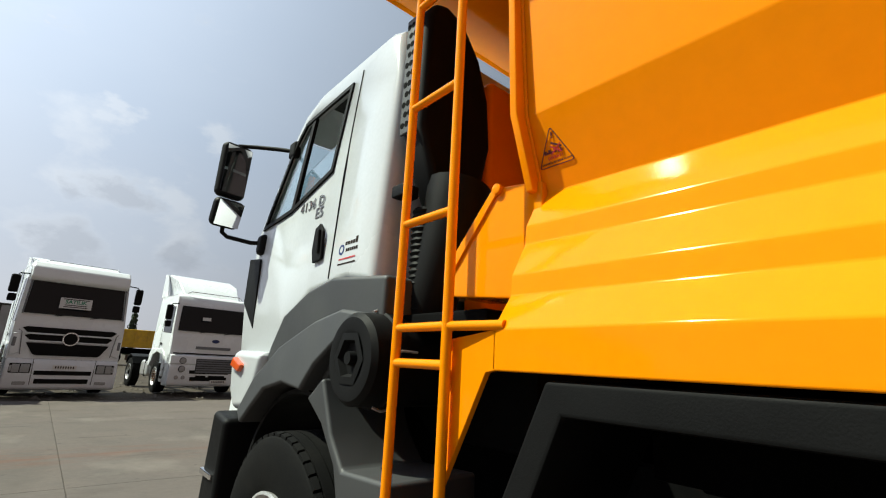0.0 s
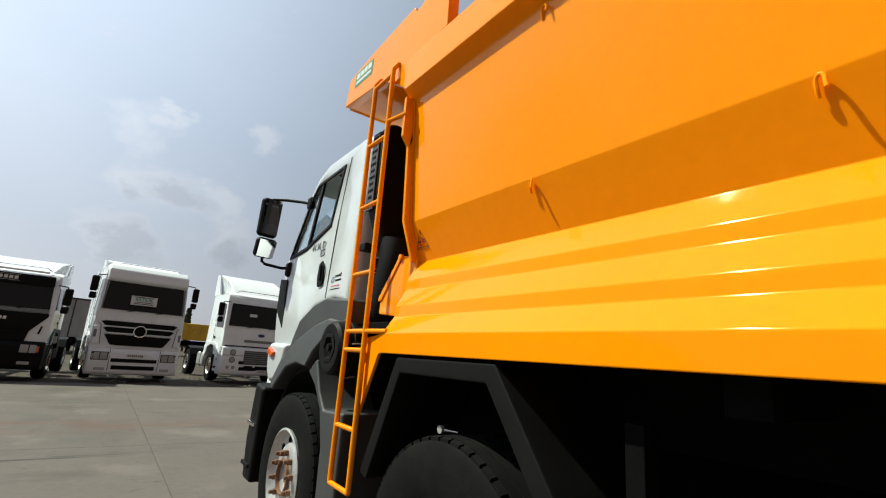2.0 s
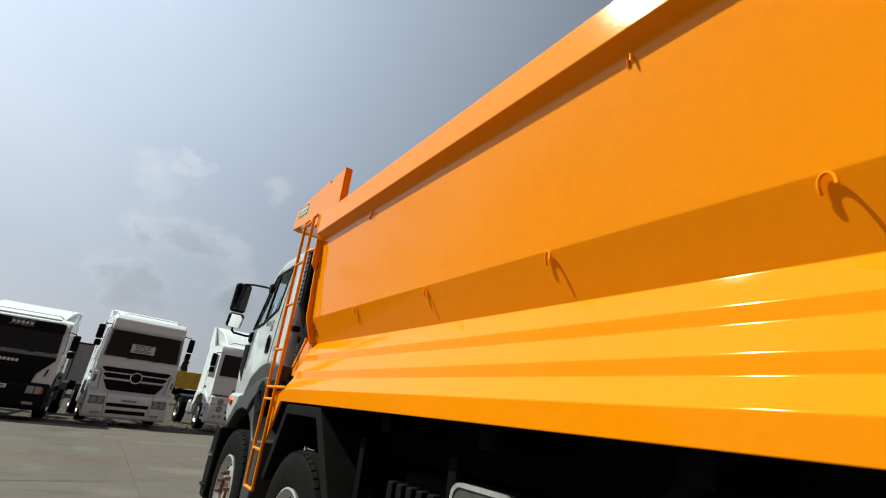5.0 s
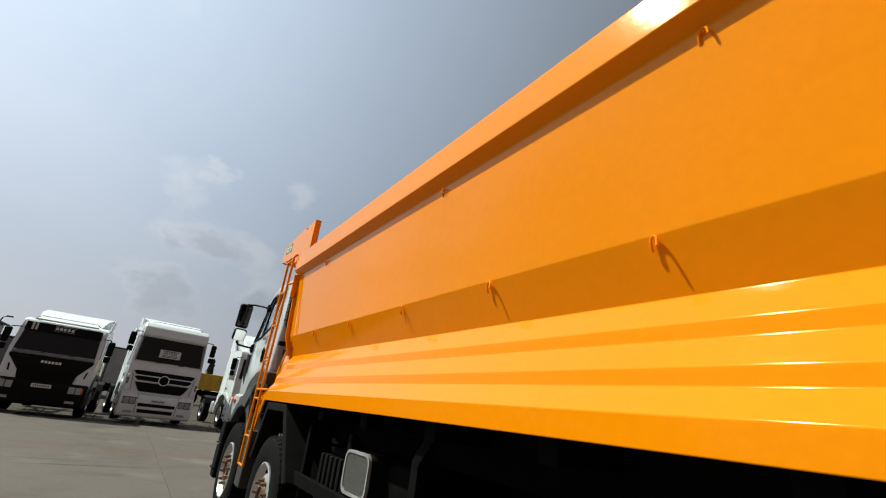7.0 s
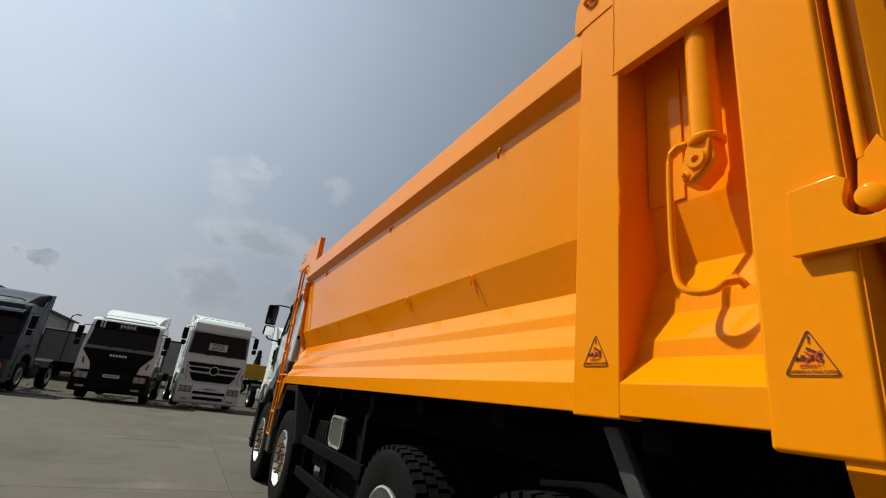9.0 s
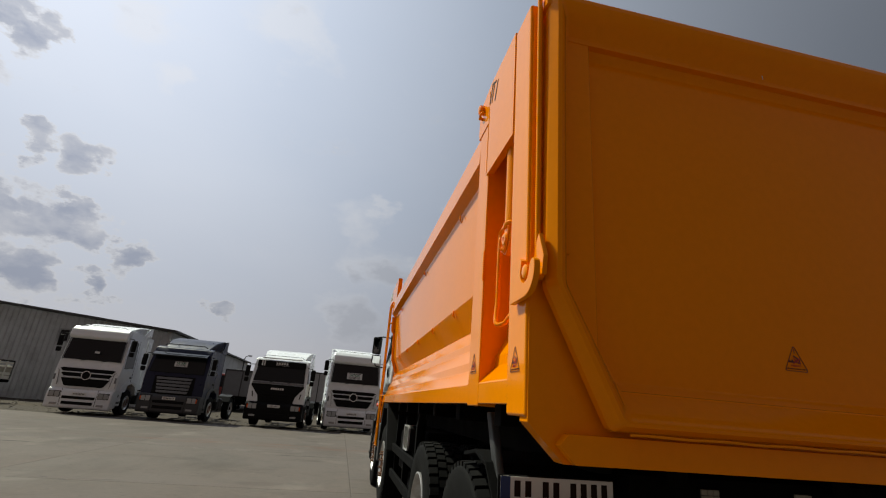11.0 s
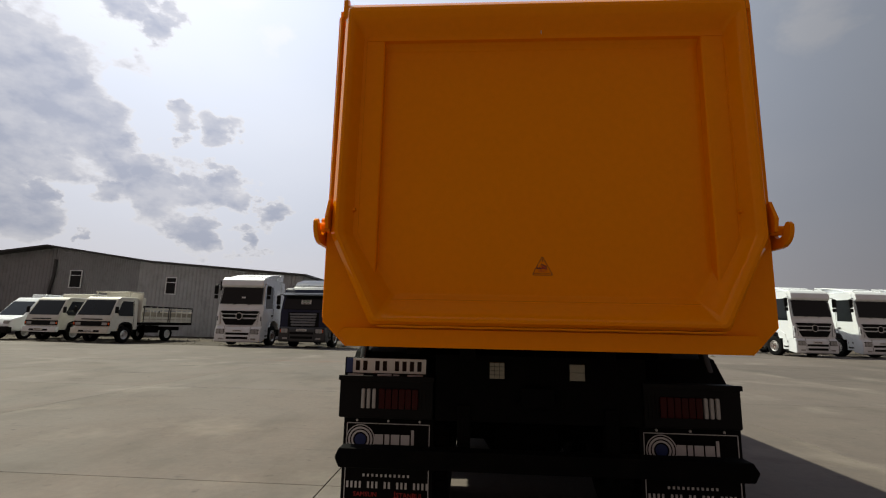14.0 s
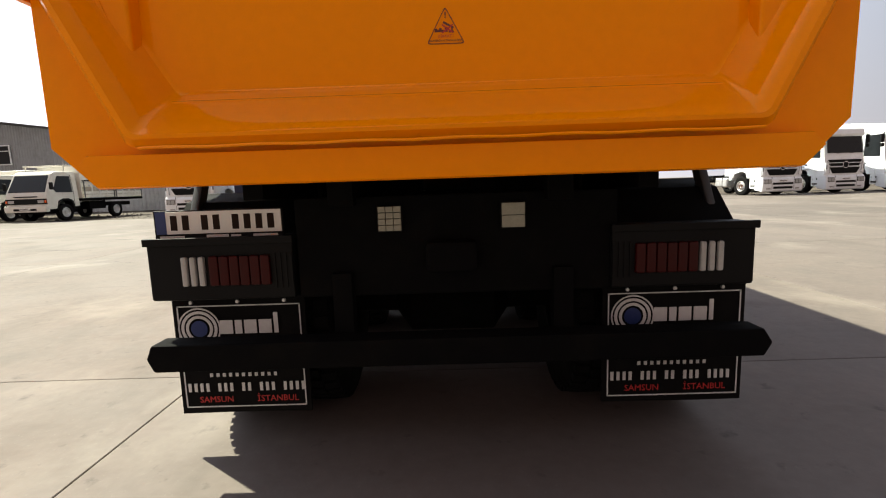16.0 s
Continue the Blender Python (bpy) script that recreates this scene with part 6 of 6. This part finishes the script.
def light_lorry(name, label, at, bed):
    root = thing(name, label, "truck", "light lorries by the shed", at=at)
    prof = [(0.0, 0.55), (-0.04, 1.05), (0.02, 1.28), (0.42, 2.10), (0.58, 2.20), (1.58, 2.22), (1.66, 2.12), (1.66, 0.62), (1.35, 0.62), (1.25, 0.86), (1.05, 0.95), (0.75, 0.95), (0.55, 0.86), (0.45, 0.55)]
    bm = prism(prof, "x", -0.98, 0.98, 0.05, 3)
    for v in bm.verts:
        v.co.x *= 1 - max(0, v.co.z - 1.25) * 0.09
    cabin = part("cab_body", bm, WHITE_OLD, root, smooth=45)
    ws = prism([(-0.88, 1.30), (0.88, 1.30), (0.80, 2.04), (-0.80, 2.04)], "y", -0.01, 0.02, 0.02)
    for v in ws.verts:
        v.co.y += 0.02 + (v.co.z - 1.29) * 0.488
    part("windscreen", ws, DARK_GLASS, cabin)
    for s in (-1, 1):
        w = prism([(0.48, 1.28), (1.32, 1.28), (1.30, 2.0), (0.66, 2.0), (0.36, 1.42)], "x", 0, s * 0.012)
        for v in w.verts:
            v.co.x += s * 0.972 * (1 - max(0, v.co.z - 1.25) * 0.09)
        part("side_window", w, DARK_GLASS, cabin)
        part("headlamp", box(*sorted((s * 0.56, s * 0.84)), -0.064, -0.02, 0.83, 0.96, 0.01), CLEAR_LENS, cabin)
        part("turn_lamp", box(*sorted((s * 0.88, s * 0.965)), -0.060, -0.02, 0.84, 0.95, 0.01), AMBER_LENS, cabin)
        part("door_gap", tube([(s * 0.985, 1.36, 0.66), (s * 0.985, 1.36, 1.25), (s * 0.92, 1.34, 2.05)], 0.008, 5), BLACK_PLASTIC, cabin)
        part("arch_lining", prism([(0.42, 0.50), (0.52, 0.90), (0.75, 1.0), (1.06, 1.0), (1.30, 0.90), (1.40, 0.50), (1.30, 0.50), (1.22, 0.84), (1.04, 0.92), (0.77, 0.92), (0.58, 0.84), (0.50, 0.50)], "x", s * 0.985, s * 0.60), BLACK_PLASTIC, cabin)
        part("mirror", box(*sorted((s * 1.02, s * 1.18)), 0.10, 0.18, 1.40, 1.72, 0.03), BLACK_PLASTIC, cabin)
        small_wheel(root, s * 0.86, 0.90, s)
        small_wheel(root, s * 0.84, 3.9, s)
    part("grille_slot", box(-0.97, 0.97, -0.050, -0.01, 0.78, 1.02, 0.01), BLACK_PLASTIC, cabin)
    part("grille_slot", box(-0.55, 0.55, -0.052, -0.01, 1.08, 1.13, 0.006), BLACK_PLASTIC, cabin)
    bump = part("front_bumper", box(-1.0, 1.0, -0.14, 0.06, 0.44, 0.72, 0.04), WHITE_OLD if bed else WHITE_PAINT, root)
    part("air_dam", box(-0.55, 0.55, -0.146, -0.10, 0.50, 0.60, 0.01), BLACK_PLASTIC, bump)
    part("underbody", box(-0.80, 0.80, 0.1, 1.7, 0.34, 0.62, 0.03), CHASSIS_BLACK, root)
    for x in (-0.5, 0.3):
        part("wiper", tube([(x, 0.03, 1.30), (x + 0.45, 0.09, 1.40)], 0.012, 6), BLACK_PLASTIC, cabin)
    pl = part("number_plate", box(-0.25, 0.25, -0.150, -0.14, 0.53, 0.63), PLATE_WHITE, bump)
    bars(pl, BLACK_INK, face_rear(0, -0.150, 0.58), [(-0.2 + 0.055 * k, -0.17 + 0.055 * k, -0.03, 0.03) for k in range(7)], name="plate_bars")
    for s in (-1, 1):
        part("chassis_rail", box(*sorted((s * 0.34, s * 0.42)), 1.2, 5.5, 0.55, 0.75), CHASSIS_BLACK, root)
    if bed:
        b = part("load_bed", box(-1.05, 1.05, 1.75, 5.7, 0.85, 0.98, 0.01), CHASSIS_BLACK, root)
        part("head_board", box(-1.05, 1.05, 1.74, 1.80, 0.98, 2.44, 0.01), WHITE_OLD, b)
        for y in (1.05, 1.77):
            part("rack_bar", box(-1.0, 1.0, y - 0.03, y + 0.03, 2.44, 2.50, 0.01), WHITE_OLD, b)
        for x in (-0.99, -0.33, 0.33, 0.99):
            part("rack_bar", box(x - 0.025, x + 0.025, 1.02, 1.80, 2.445, 2.495, 0.01), WHITE_OLD, b)
        for x in (-0.92, 0.92):
            part("rack_leg", box(x - 0.025, x + 0.025, 1.03, 1.07, 2.2, 2.45, 0.005), WHITE_OLD, b)
        for s in (-1, 1):
            for y0, y1 in ((1.86, 3.72), (3.80, 5.66)):
                for z in (1.02, 1.17, 1.40):
                    part("side_board", box(*sorted((s * 1.02, s * 1.06)), y0, y1, z, z + 0.12, 0.008), WOOD if z > 1.3 else WHITE_OLD, b)
                part("top_board", box(*sorted((s * 1.02, s * 1.06)), y0, y1, 1.66, 1.74, 0.008), WHITE_OLD, b)
                part("top_bar", box(*sorted((s * 1.0, s * 1.07)), y0, y1, 1.77, 1.83, 0.008), CHASSIS_BLACK, b)
                part("inner_board", box(*sorted((s * 0.99, s * 1.015)), y0, y1, 1.02, 1.52), WOOD, b)
                for k in range(5):
                    y = y0 + 0.03 + (y1 - y0 - 0.06) * k / 4
                    part("stake", box(*sorted((s * 1.055, s * 1.085)), y - 0.025, y + 0.025, 1.0, 1.80), WHITE_OLD if 0 < k < 4 else GREY_PLASTIC, b)
            part("tool_box", box(*sorted((s * 0.55, s * 0.95)), 2.2, 3.2, 0.45, 0.84, 0.02), CHASSIS_BLACK, root)
        part("tail_board", box(-1.05, 1.05, 5.66, 5.72, 0.98, 1.6, 0.01), WHITE_OLD, b)
    else:
        b = part("box_body", box(-1.0, 1.0, 1.75, 5.4, 0.82, 2.45, 0.05), WHITE_OLD, root)
    return root


light_lorry("light_lorry", "aged white light lorry with a staked wooden load bed", put(-20.2, 20.9, -4) @ Matrix.Scale(1.1, 4), True)
light_lorry("light_lorry", "cream light lorry with a closed body", put(-23.75, 21.7, -6) @ Matrix.Scale(1.08, 4), False)
van = thing("panel_van", "white panel van with a dark front bumper", "van", at=put(-27.0, 22.2, -6))
vb = prism([(0.0, 0.45), (-0.05, 0.80), (0.15, 1.15), (0.75, 1.32), (1.45, 2.15), (1.75, 2.40), (5.4, 2.45), (5.5, 2.3), (5.5, 0.45)], "x", -0.98, 0.98, 0.09, 3)
for v in vb.verts:
    v.co.x *= 1 - max(0, v.co.z - 1.2) * 0.09
body = part("van_body", vb, WHITE_PAINT, van, smooth=45)
ws = prism([(-0.85, 1.34), (0.85, 1.34), (0.76, 2.16), (-0.76, 2.16)], "y", -0.01, 0.02, 0.02)
for v in ws.verts:
    v.co.y += 0.73 + (v.co.z - 1.32) * 0.84
part("windscreen", ws, DARK_GLASS, body)
part("front_bumper", box(-0.99, 0.99, -0.10, 0.2, 0.35, 0.72, 0.06), BLACK_PLASTIC, van)
for s in (-1, 1):
    w = prism([(0.98, 1.36), (1.95, 1.36), (1.95, 2.05), (1.52, 2.05)], "x", 0, s * 0.012)
    for v in w.verts:
        v.co.x += s * 0.972 * (1 - max(0, v.co.z - 1.2) * 0.09)
    part("side_window", w, DARK_GLASS, body)
    part("headlamp", box(*sorted((s * 0.62, s * 0.93)), -0.06, 0.2, 0.86, 1.05, 0.04), CLEAR_LENS, body)
    small_wheel(van, s * 0.84, 0.95, s)
    small_wheel(van, s * 0.84, 4.3, s)
part("roof_vent", box(-0.5, 0.5, 2.2, 3.4, 2.42, 2.62, 0.05), WHITE_PAINT, van)


def far_tipper(label, paint, at):
    root = thing("dump_truck", label, "dump truck", "vehicles far behind the row", at=at)
    b = part("dump_body", prism([(1.9, 1.2), (1.7, 2.4), (2.2, 2.45), (7.4, 2.45), (7.5, 1.2)], "x", -1.2, 1.2, 0.04), paint, root)
    for s in (-1, 1):
        for k in range(7):
            part("body_rib", box(*sorted((s * 1.2, s * 1.26)), 2.1 + 0.8 * k, 2.2 + 0.8 * k, 1.22, 2.42, 0.01), paint, b)
        for y in (0.9, 4.9, 6.3):
            wheel(root, s * 1.05, y, s, True)
    c = part("cab_body", prism([(0, 0.7), (0.0, 1.7), (0.25, 2.75), (1.55, 2.8), (1.6, 0.8)], "x", -1.15, 1.15, 0.08, 3), paint if paint is not YELLOW else WHITE_OLD, root)
    part("windscreen", prism([(-0.005, 1.72), (0.215, 2.6), (0.20, 2.62), (-0.02, 1.74)], "x", -1.05, 1.05), DARK_GLASS, c)
    part("chassis_rail", box(-0.45, 0.45, 1.0, 7.3, 0.75, 1.15), CHASSIS_BLACK, root)
    return root


far_tipper("yellow tipper lorry parked behind the row", YELLOW, put(8.9, 57, 97) @ Matrix.Scale(1.25, 4))
far_tipper("red tipper lorry parked behind the row", RED_PAINT, put(-11.4, 41, 8))


def trailer(label, paint, at, length=12.0, h=3.6):
    root = thing("box_trailer", label, "trailer", "vehicles far behind the row", at=at)
    b = part("box_body", box(-1.25, 1.25, 0, length, 1.1, h, 0.04), paint, root)
    for s in (-1, 1):
        part("side_rail", box(*sorted((s * 1.25, s * 1.27)), 0.1, length - 0.1, 1.1, 1.25), CHASSIS_BLACK, b)
        for k in range(3):
            wheel(root, s * 1.05, length - 3.6 + 1.3 * k, s, True, True)
    for x in (-1.23, 0.0, 1.23):
        part("door_post", box(x - 0.04, x + 0.04, -0.03, 0.0, 1.12, h - 0.02, 0.005), GREY_PLASTIC, b)
    part("door_header", box(-1.25, 1.25, -0.025, 0.0, h - 0.14, h - 0.02, 0.005), GREY_PLASTIC, b)
    part("rear_guard", box(-1.2, 1.2, 0.1, 0.2, 0.5, 1.08, 0.01), CHASSIS_BLACK, root)
    part("chassis_rail", box(-0.5, 0.5, 0.5, length - 0.3, 0.75, 1.1), CHASSIS_BLACK, root)
    return root


trailer("grey curtain-sided trailer behind the row", GRILLE_GREY, put(-9.6, 38.0, 6), 11, 3.05)
trailer("pale grey box trailer behind the row", CLADDING, put(-4.2, 45, 12), 9, 3.75)

# ---- shed ----
shed = tagged(new("shed"), "grey corrugated metal shed with a low gable", "shed", kind="structure")


def corrugated(x0, x1, y, pitch, depth, roof, base=0.0):
    bm = bmesh.new()
    xs, k = [], 0
    x = x0
    while x < x1 - 1e-6:
        for f, d in ((0.0, 0), (0.30, 0), (0.45, 1), (0.85, 1)):
            xx = x + pitch * f
            if xx <= x1:
                xs.append((xx, d))
        x += pitch
    xs.append((x1, 0))
    lo = [bm.verts.new((x, y - d * depth, base)) for x, d in xs]
    hi = [bm.verts.new((x, y - d * depth, roof(x))) for x, d in xs]
    lob = [bm.verts.new((x, y + 0.06, base)) for x, d in xs]
    hib = [bm.verts.new((x, y + 0.06, roof(x))) for x, d in xs]
    for i in range(len(xs) - 1):
        bm.faces.new((lo[i], lo[i + 1], hi[i + 1], hi[i]))
        bm.faces.new((lob[i], lob[i + 1], hib[i + 1], hib[i]))
        bm.faces.new((hi[i], hi[i + 1], hib[i + 1], hib[i]))
    return bm


def roof_z(x):
    return 6.92 + (x + 34.8) * 0.130 if x < -34.8 else 6.92 - (x + 34.8) * 0.137 if x < -26.0 else 5.714 - (x + 26.0) * 0.072


part("wall_south", corrugated(-27.0, -13.6, 33.0, 0.32, 0.05, roof_z), CLADDING, shed, "light corrugated wall sheets", smooth=20)
part("wall_middle", corrugated(-34.2, -27.0, 33.02, 0.20, 0.03, roof_z), CLADDING_DARK, shed, "dull grey profiled wall sheets", smooth=20)
part("wall_west", corrugated(-58.0, -34.2, 33.5, 0.32, 0.05, roof_z), CLADDING_DARK, shed, smooth=20)
part("end_wall", box(-13.66, -13.6, 33.06, 60, 0, 4.82), CLADDING, shed)
part("roof", prism([(-58.3, roof_z(-58.3) + 0.02), (-34.8, 6.94), (-26.0, 5.734), (-13.2, roof_z(-13.2) + 0.02), (-13.2, roof_z(-13.2) + 0.16), (-26.0, 5.874), (-34.8, 7.08), (-58.3, roof_z(-58.3) + 0.16)], "y", 32.6, 60), GREY_PLASTIC, shed)
part("downpipe", tube([(-34.1, 32.9, 5.9), (-34.1, 32.9, 4.6), (-34.3, 32.9, 3.4), (-34.3, 32.9, 0)], 0.12, 10), GREY_PLASTIC, shed)
for i, (x0, x1, z0, z1) in enumerate(((-32.75, -31.7, 3.62, 5.05), (-24.65, -23.75, 3.22, 4.6), (-20.2, -19.55, 3.55, 4.4))):
    wf = part("window", holed([(x0, z0), (x1, z0), (x1, z1), (x0, z1)], [[(x0 + 0.07, z0 + 0.07), (x1 - 0.07, z0 + 0.07), (x1 - 0.07, z1 - 0.45 if i < 2 else z1 - 0.07), (x0 + 0.07, z1 - 0.45 if i < 2 else z1 - 0.07)]] + ([[(x0 + 0.07, z1 - 0.40), (x1 - 0.07, z1 - 0.40), (x1 - 0.07, z1 - 0.07), (x0 + 0.07, z1 - 0.07)]] if i < 2 else []), "y", 32.88, 32.94), WHITE_PAINT if i < 2 else CLADDING_DARK, shed)
    part("pane", box(x0 + 0.08, x1 - 0.08, 32.91, 32.93, z0 + 0.08, z1 - 0.08), DARK_GLASS, wf)

# ---- lamp post, cypress trees ----
post = thing("lamp_post", "grey street lamp on a tall mast", "lamp post", at=Matrix.Translation((-13.45, 57, 0)))
part("mast", tube([(0, 0, 0), (0, 0, 5.1), (0.08, 0, 5.35), (0.35, 0, 5.50)], [0.09, 0.06, 0.05, 0.04], 10), GREY_PLASTIC, post)
part("lamp_head", box(0.3, 0.75, -0.10, 0.10, 5.44, 5.56, 0.03), GREY_PLASTIC, post)


def cypress(at, h):
    root = thing("cypress_tree", "dark slender cypress tree far off", "tree", "", at=at)
    part("trunk", tube([(0, 0, 0), (0.05, 0, h * 0.5), (0, 0, h * 0.9)], [0.18, 0.1, 0.02], 8), BARK, root)
    bm = bmesh.new()
    for k in range(420):
        t = random.random() ** 0.8
        z = h * (0.08 + 0.92 * t)
        r = h * 0.11 * (1 - t) ** 0.6 * random.uniform(0.5, 1.05) + 0.03
        a = random.uniform(0, 6.283)
        c = Vector((r * math.cos(a), r * math.sin(a), z))
        s = random.uniform(0.16, 0.34)
        vs = [bm.verts.new(c + Vector((random.uniform(-1, 1), random.uniform(-1, 1), random.uniform(-0.6, 1.8))) * s) for _ in range(4)]
        for f in ((0, 1, 2), (0, 2, 3), (0, 1, 3), (1, 2, 3)):
            bm.faces.new([vs[i] for i in f])
    part("crown", bm, LEAF, root)


cypress(Matrix.Translation((6.9, 78, 0)), 5.6)

# ---- ground ----
ground = bmesh.new()
ground.faces.new([ground.verts.new((x, y, -0.03)) for x, y in ((-2500, -2500), (2500, -2500), (2500, 2500), (-2500, 2500))])
tagged(link("ground", to_mesh(ground), DIRT), "bare brown dirt and gravel ground", "ground", kind="structure")
stones = bmesh.new()
for k in range(2600):
    x, y = random.uniform(-34, 26), random.uniform(21.3, 34)
    if x > 12:
        y += 3.2
    s = random.uniform(0.02, 0.075) * (1 if random.random() < 0.9 else 1.8)
    c = Vector((x, y, -0.03 + s * 0.3))
    vs = [stones.verts.new(c + Vector((math.cos(a) * s * random.uniform(0.7, 1.2), math.sin(a) * s * random.uniform(0.7, 1.2), 0))) for a in (0, 1.6, 3.1, 4.7)]
    top = stones.verts.new(c + Vector((0, 0, s * 0.7)))
    for i in range(4):
        stones.faces.new((vs[i], vs[(i + 1) % 4], top))
tagged(link("gravel", to_mesh(stones), GRAVEL), "loose gravel stones along the dirt edge", "gravel", kind="stuff")
pavement = tagged(link("pavement", to_mesh(box(-70, 80, -60, 20.88, -0.16, -0.012, bm=box(10.5, 80, 20.88, 27.5, -0.16, -0.012))), CONCRETE), "grey concrete yard laid in large slabs", "pavement", kind="structure")
P = 5.10
slab = to_mesh(box(-P / 2 + 0.0035, P / 2 - 0.0035, -P / 2 + 0.0035, P / 2 - 0.0035, -0.14, 0.0, 0.003, 1), "slab")
edge_slab = to_mesh(box(-P / 2 + 0.0035, P / 2 - 0.0035, -P / 2 + 0.0035, P / 2 - 0.80, -0.14, 0.0, 0.003, 1), "slab")
for i in range(-7, 9):
    for j in range(-3, 4 if i < 2 else 5):
        o = link("slab", edge_slab if j == 3 and i < 2 else slab, CONCRETE, pavement)
        o.location = (-1.555 + P * (i + 0.5), 1.28 + P * (j + 0.5), 0)
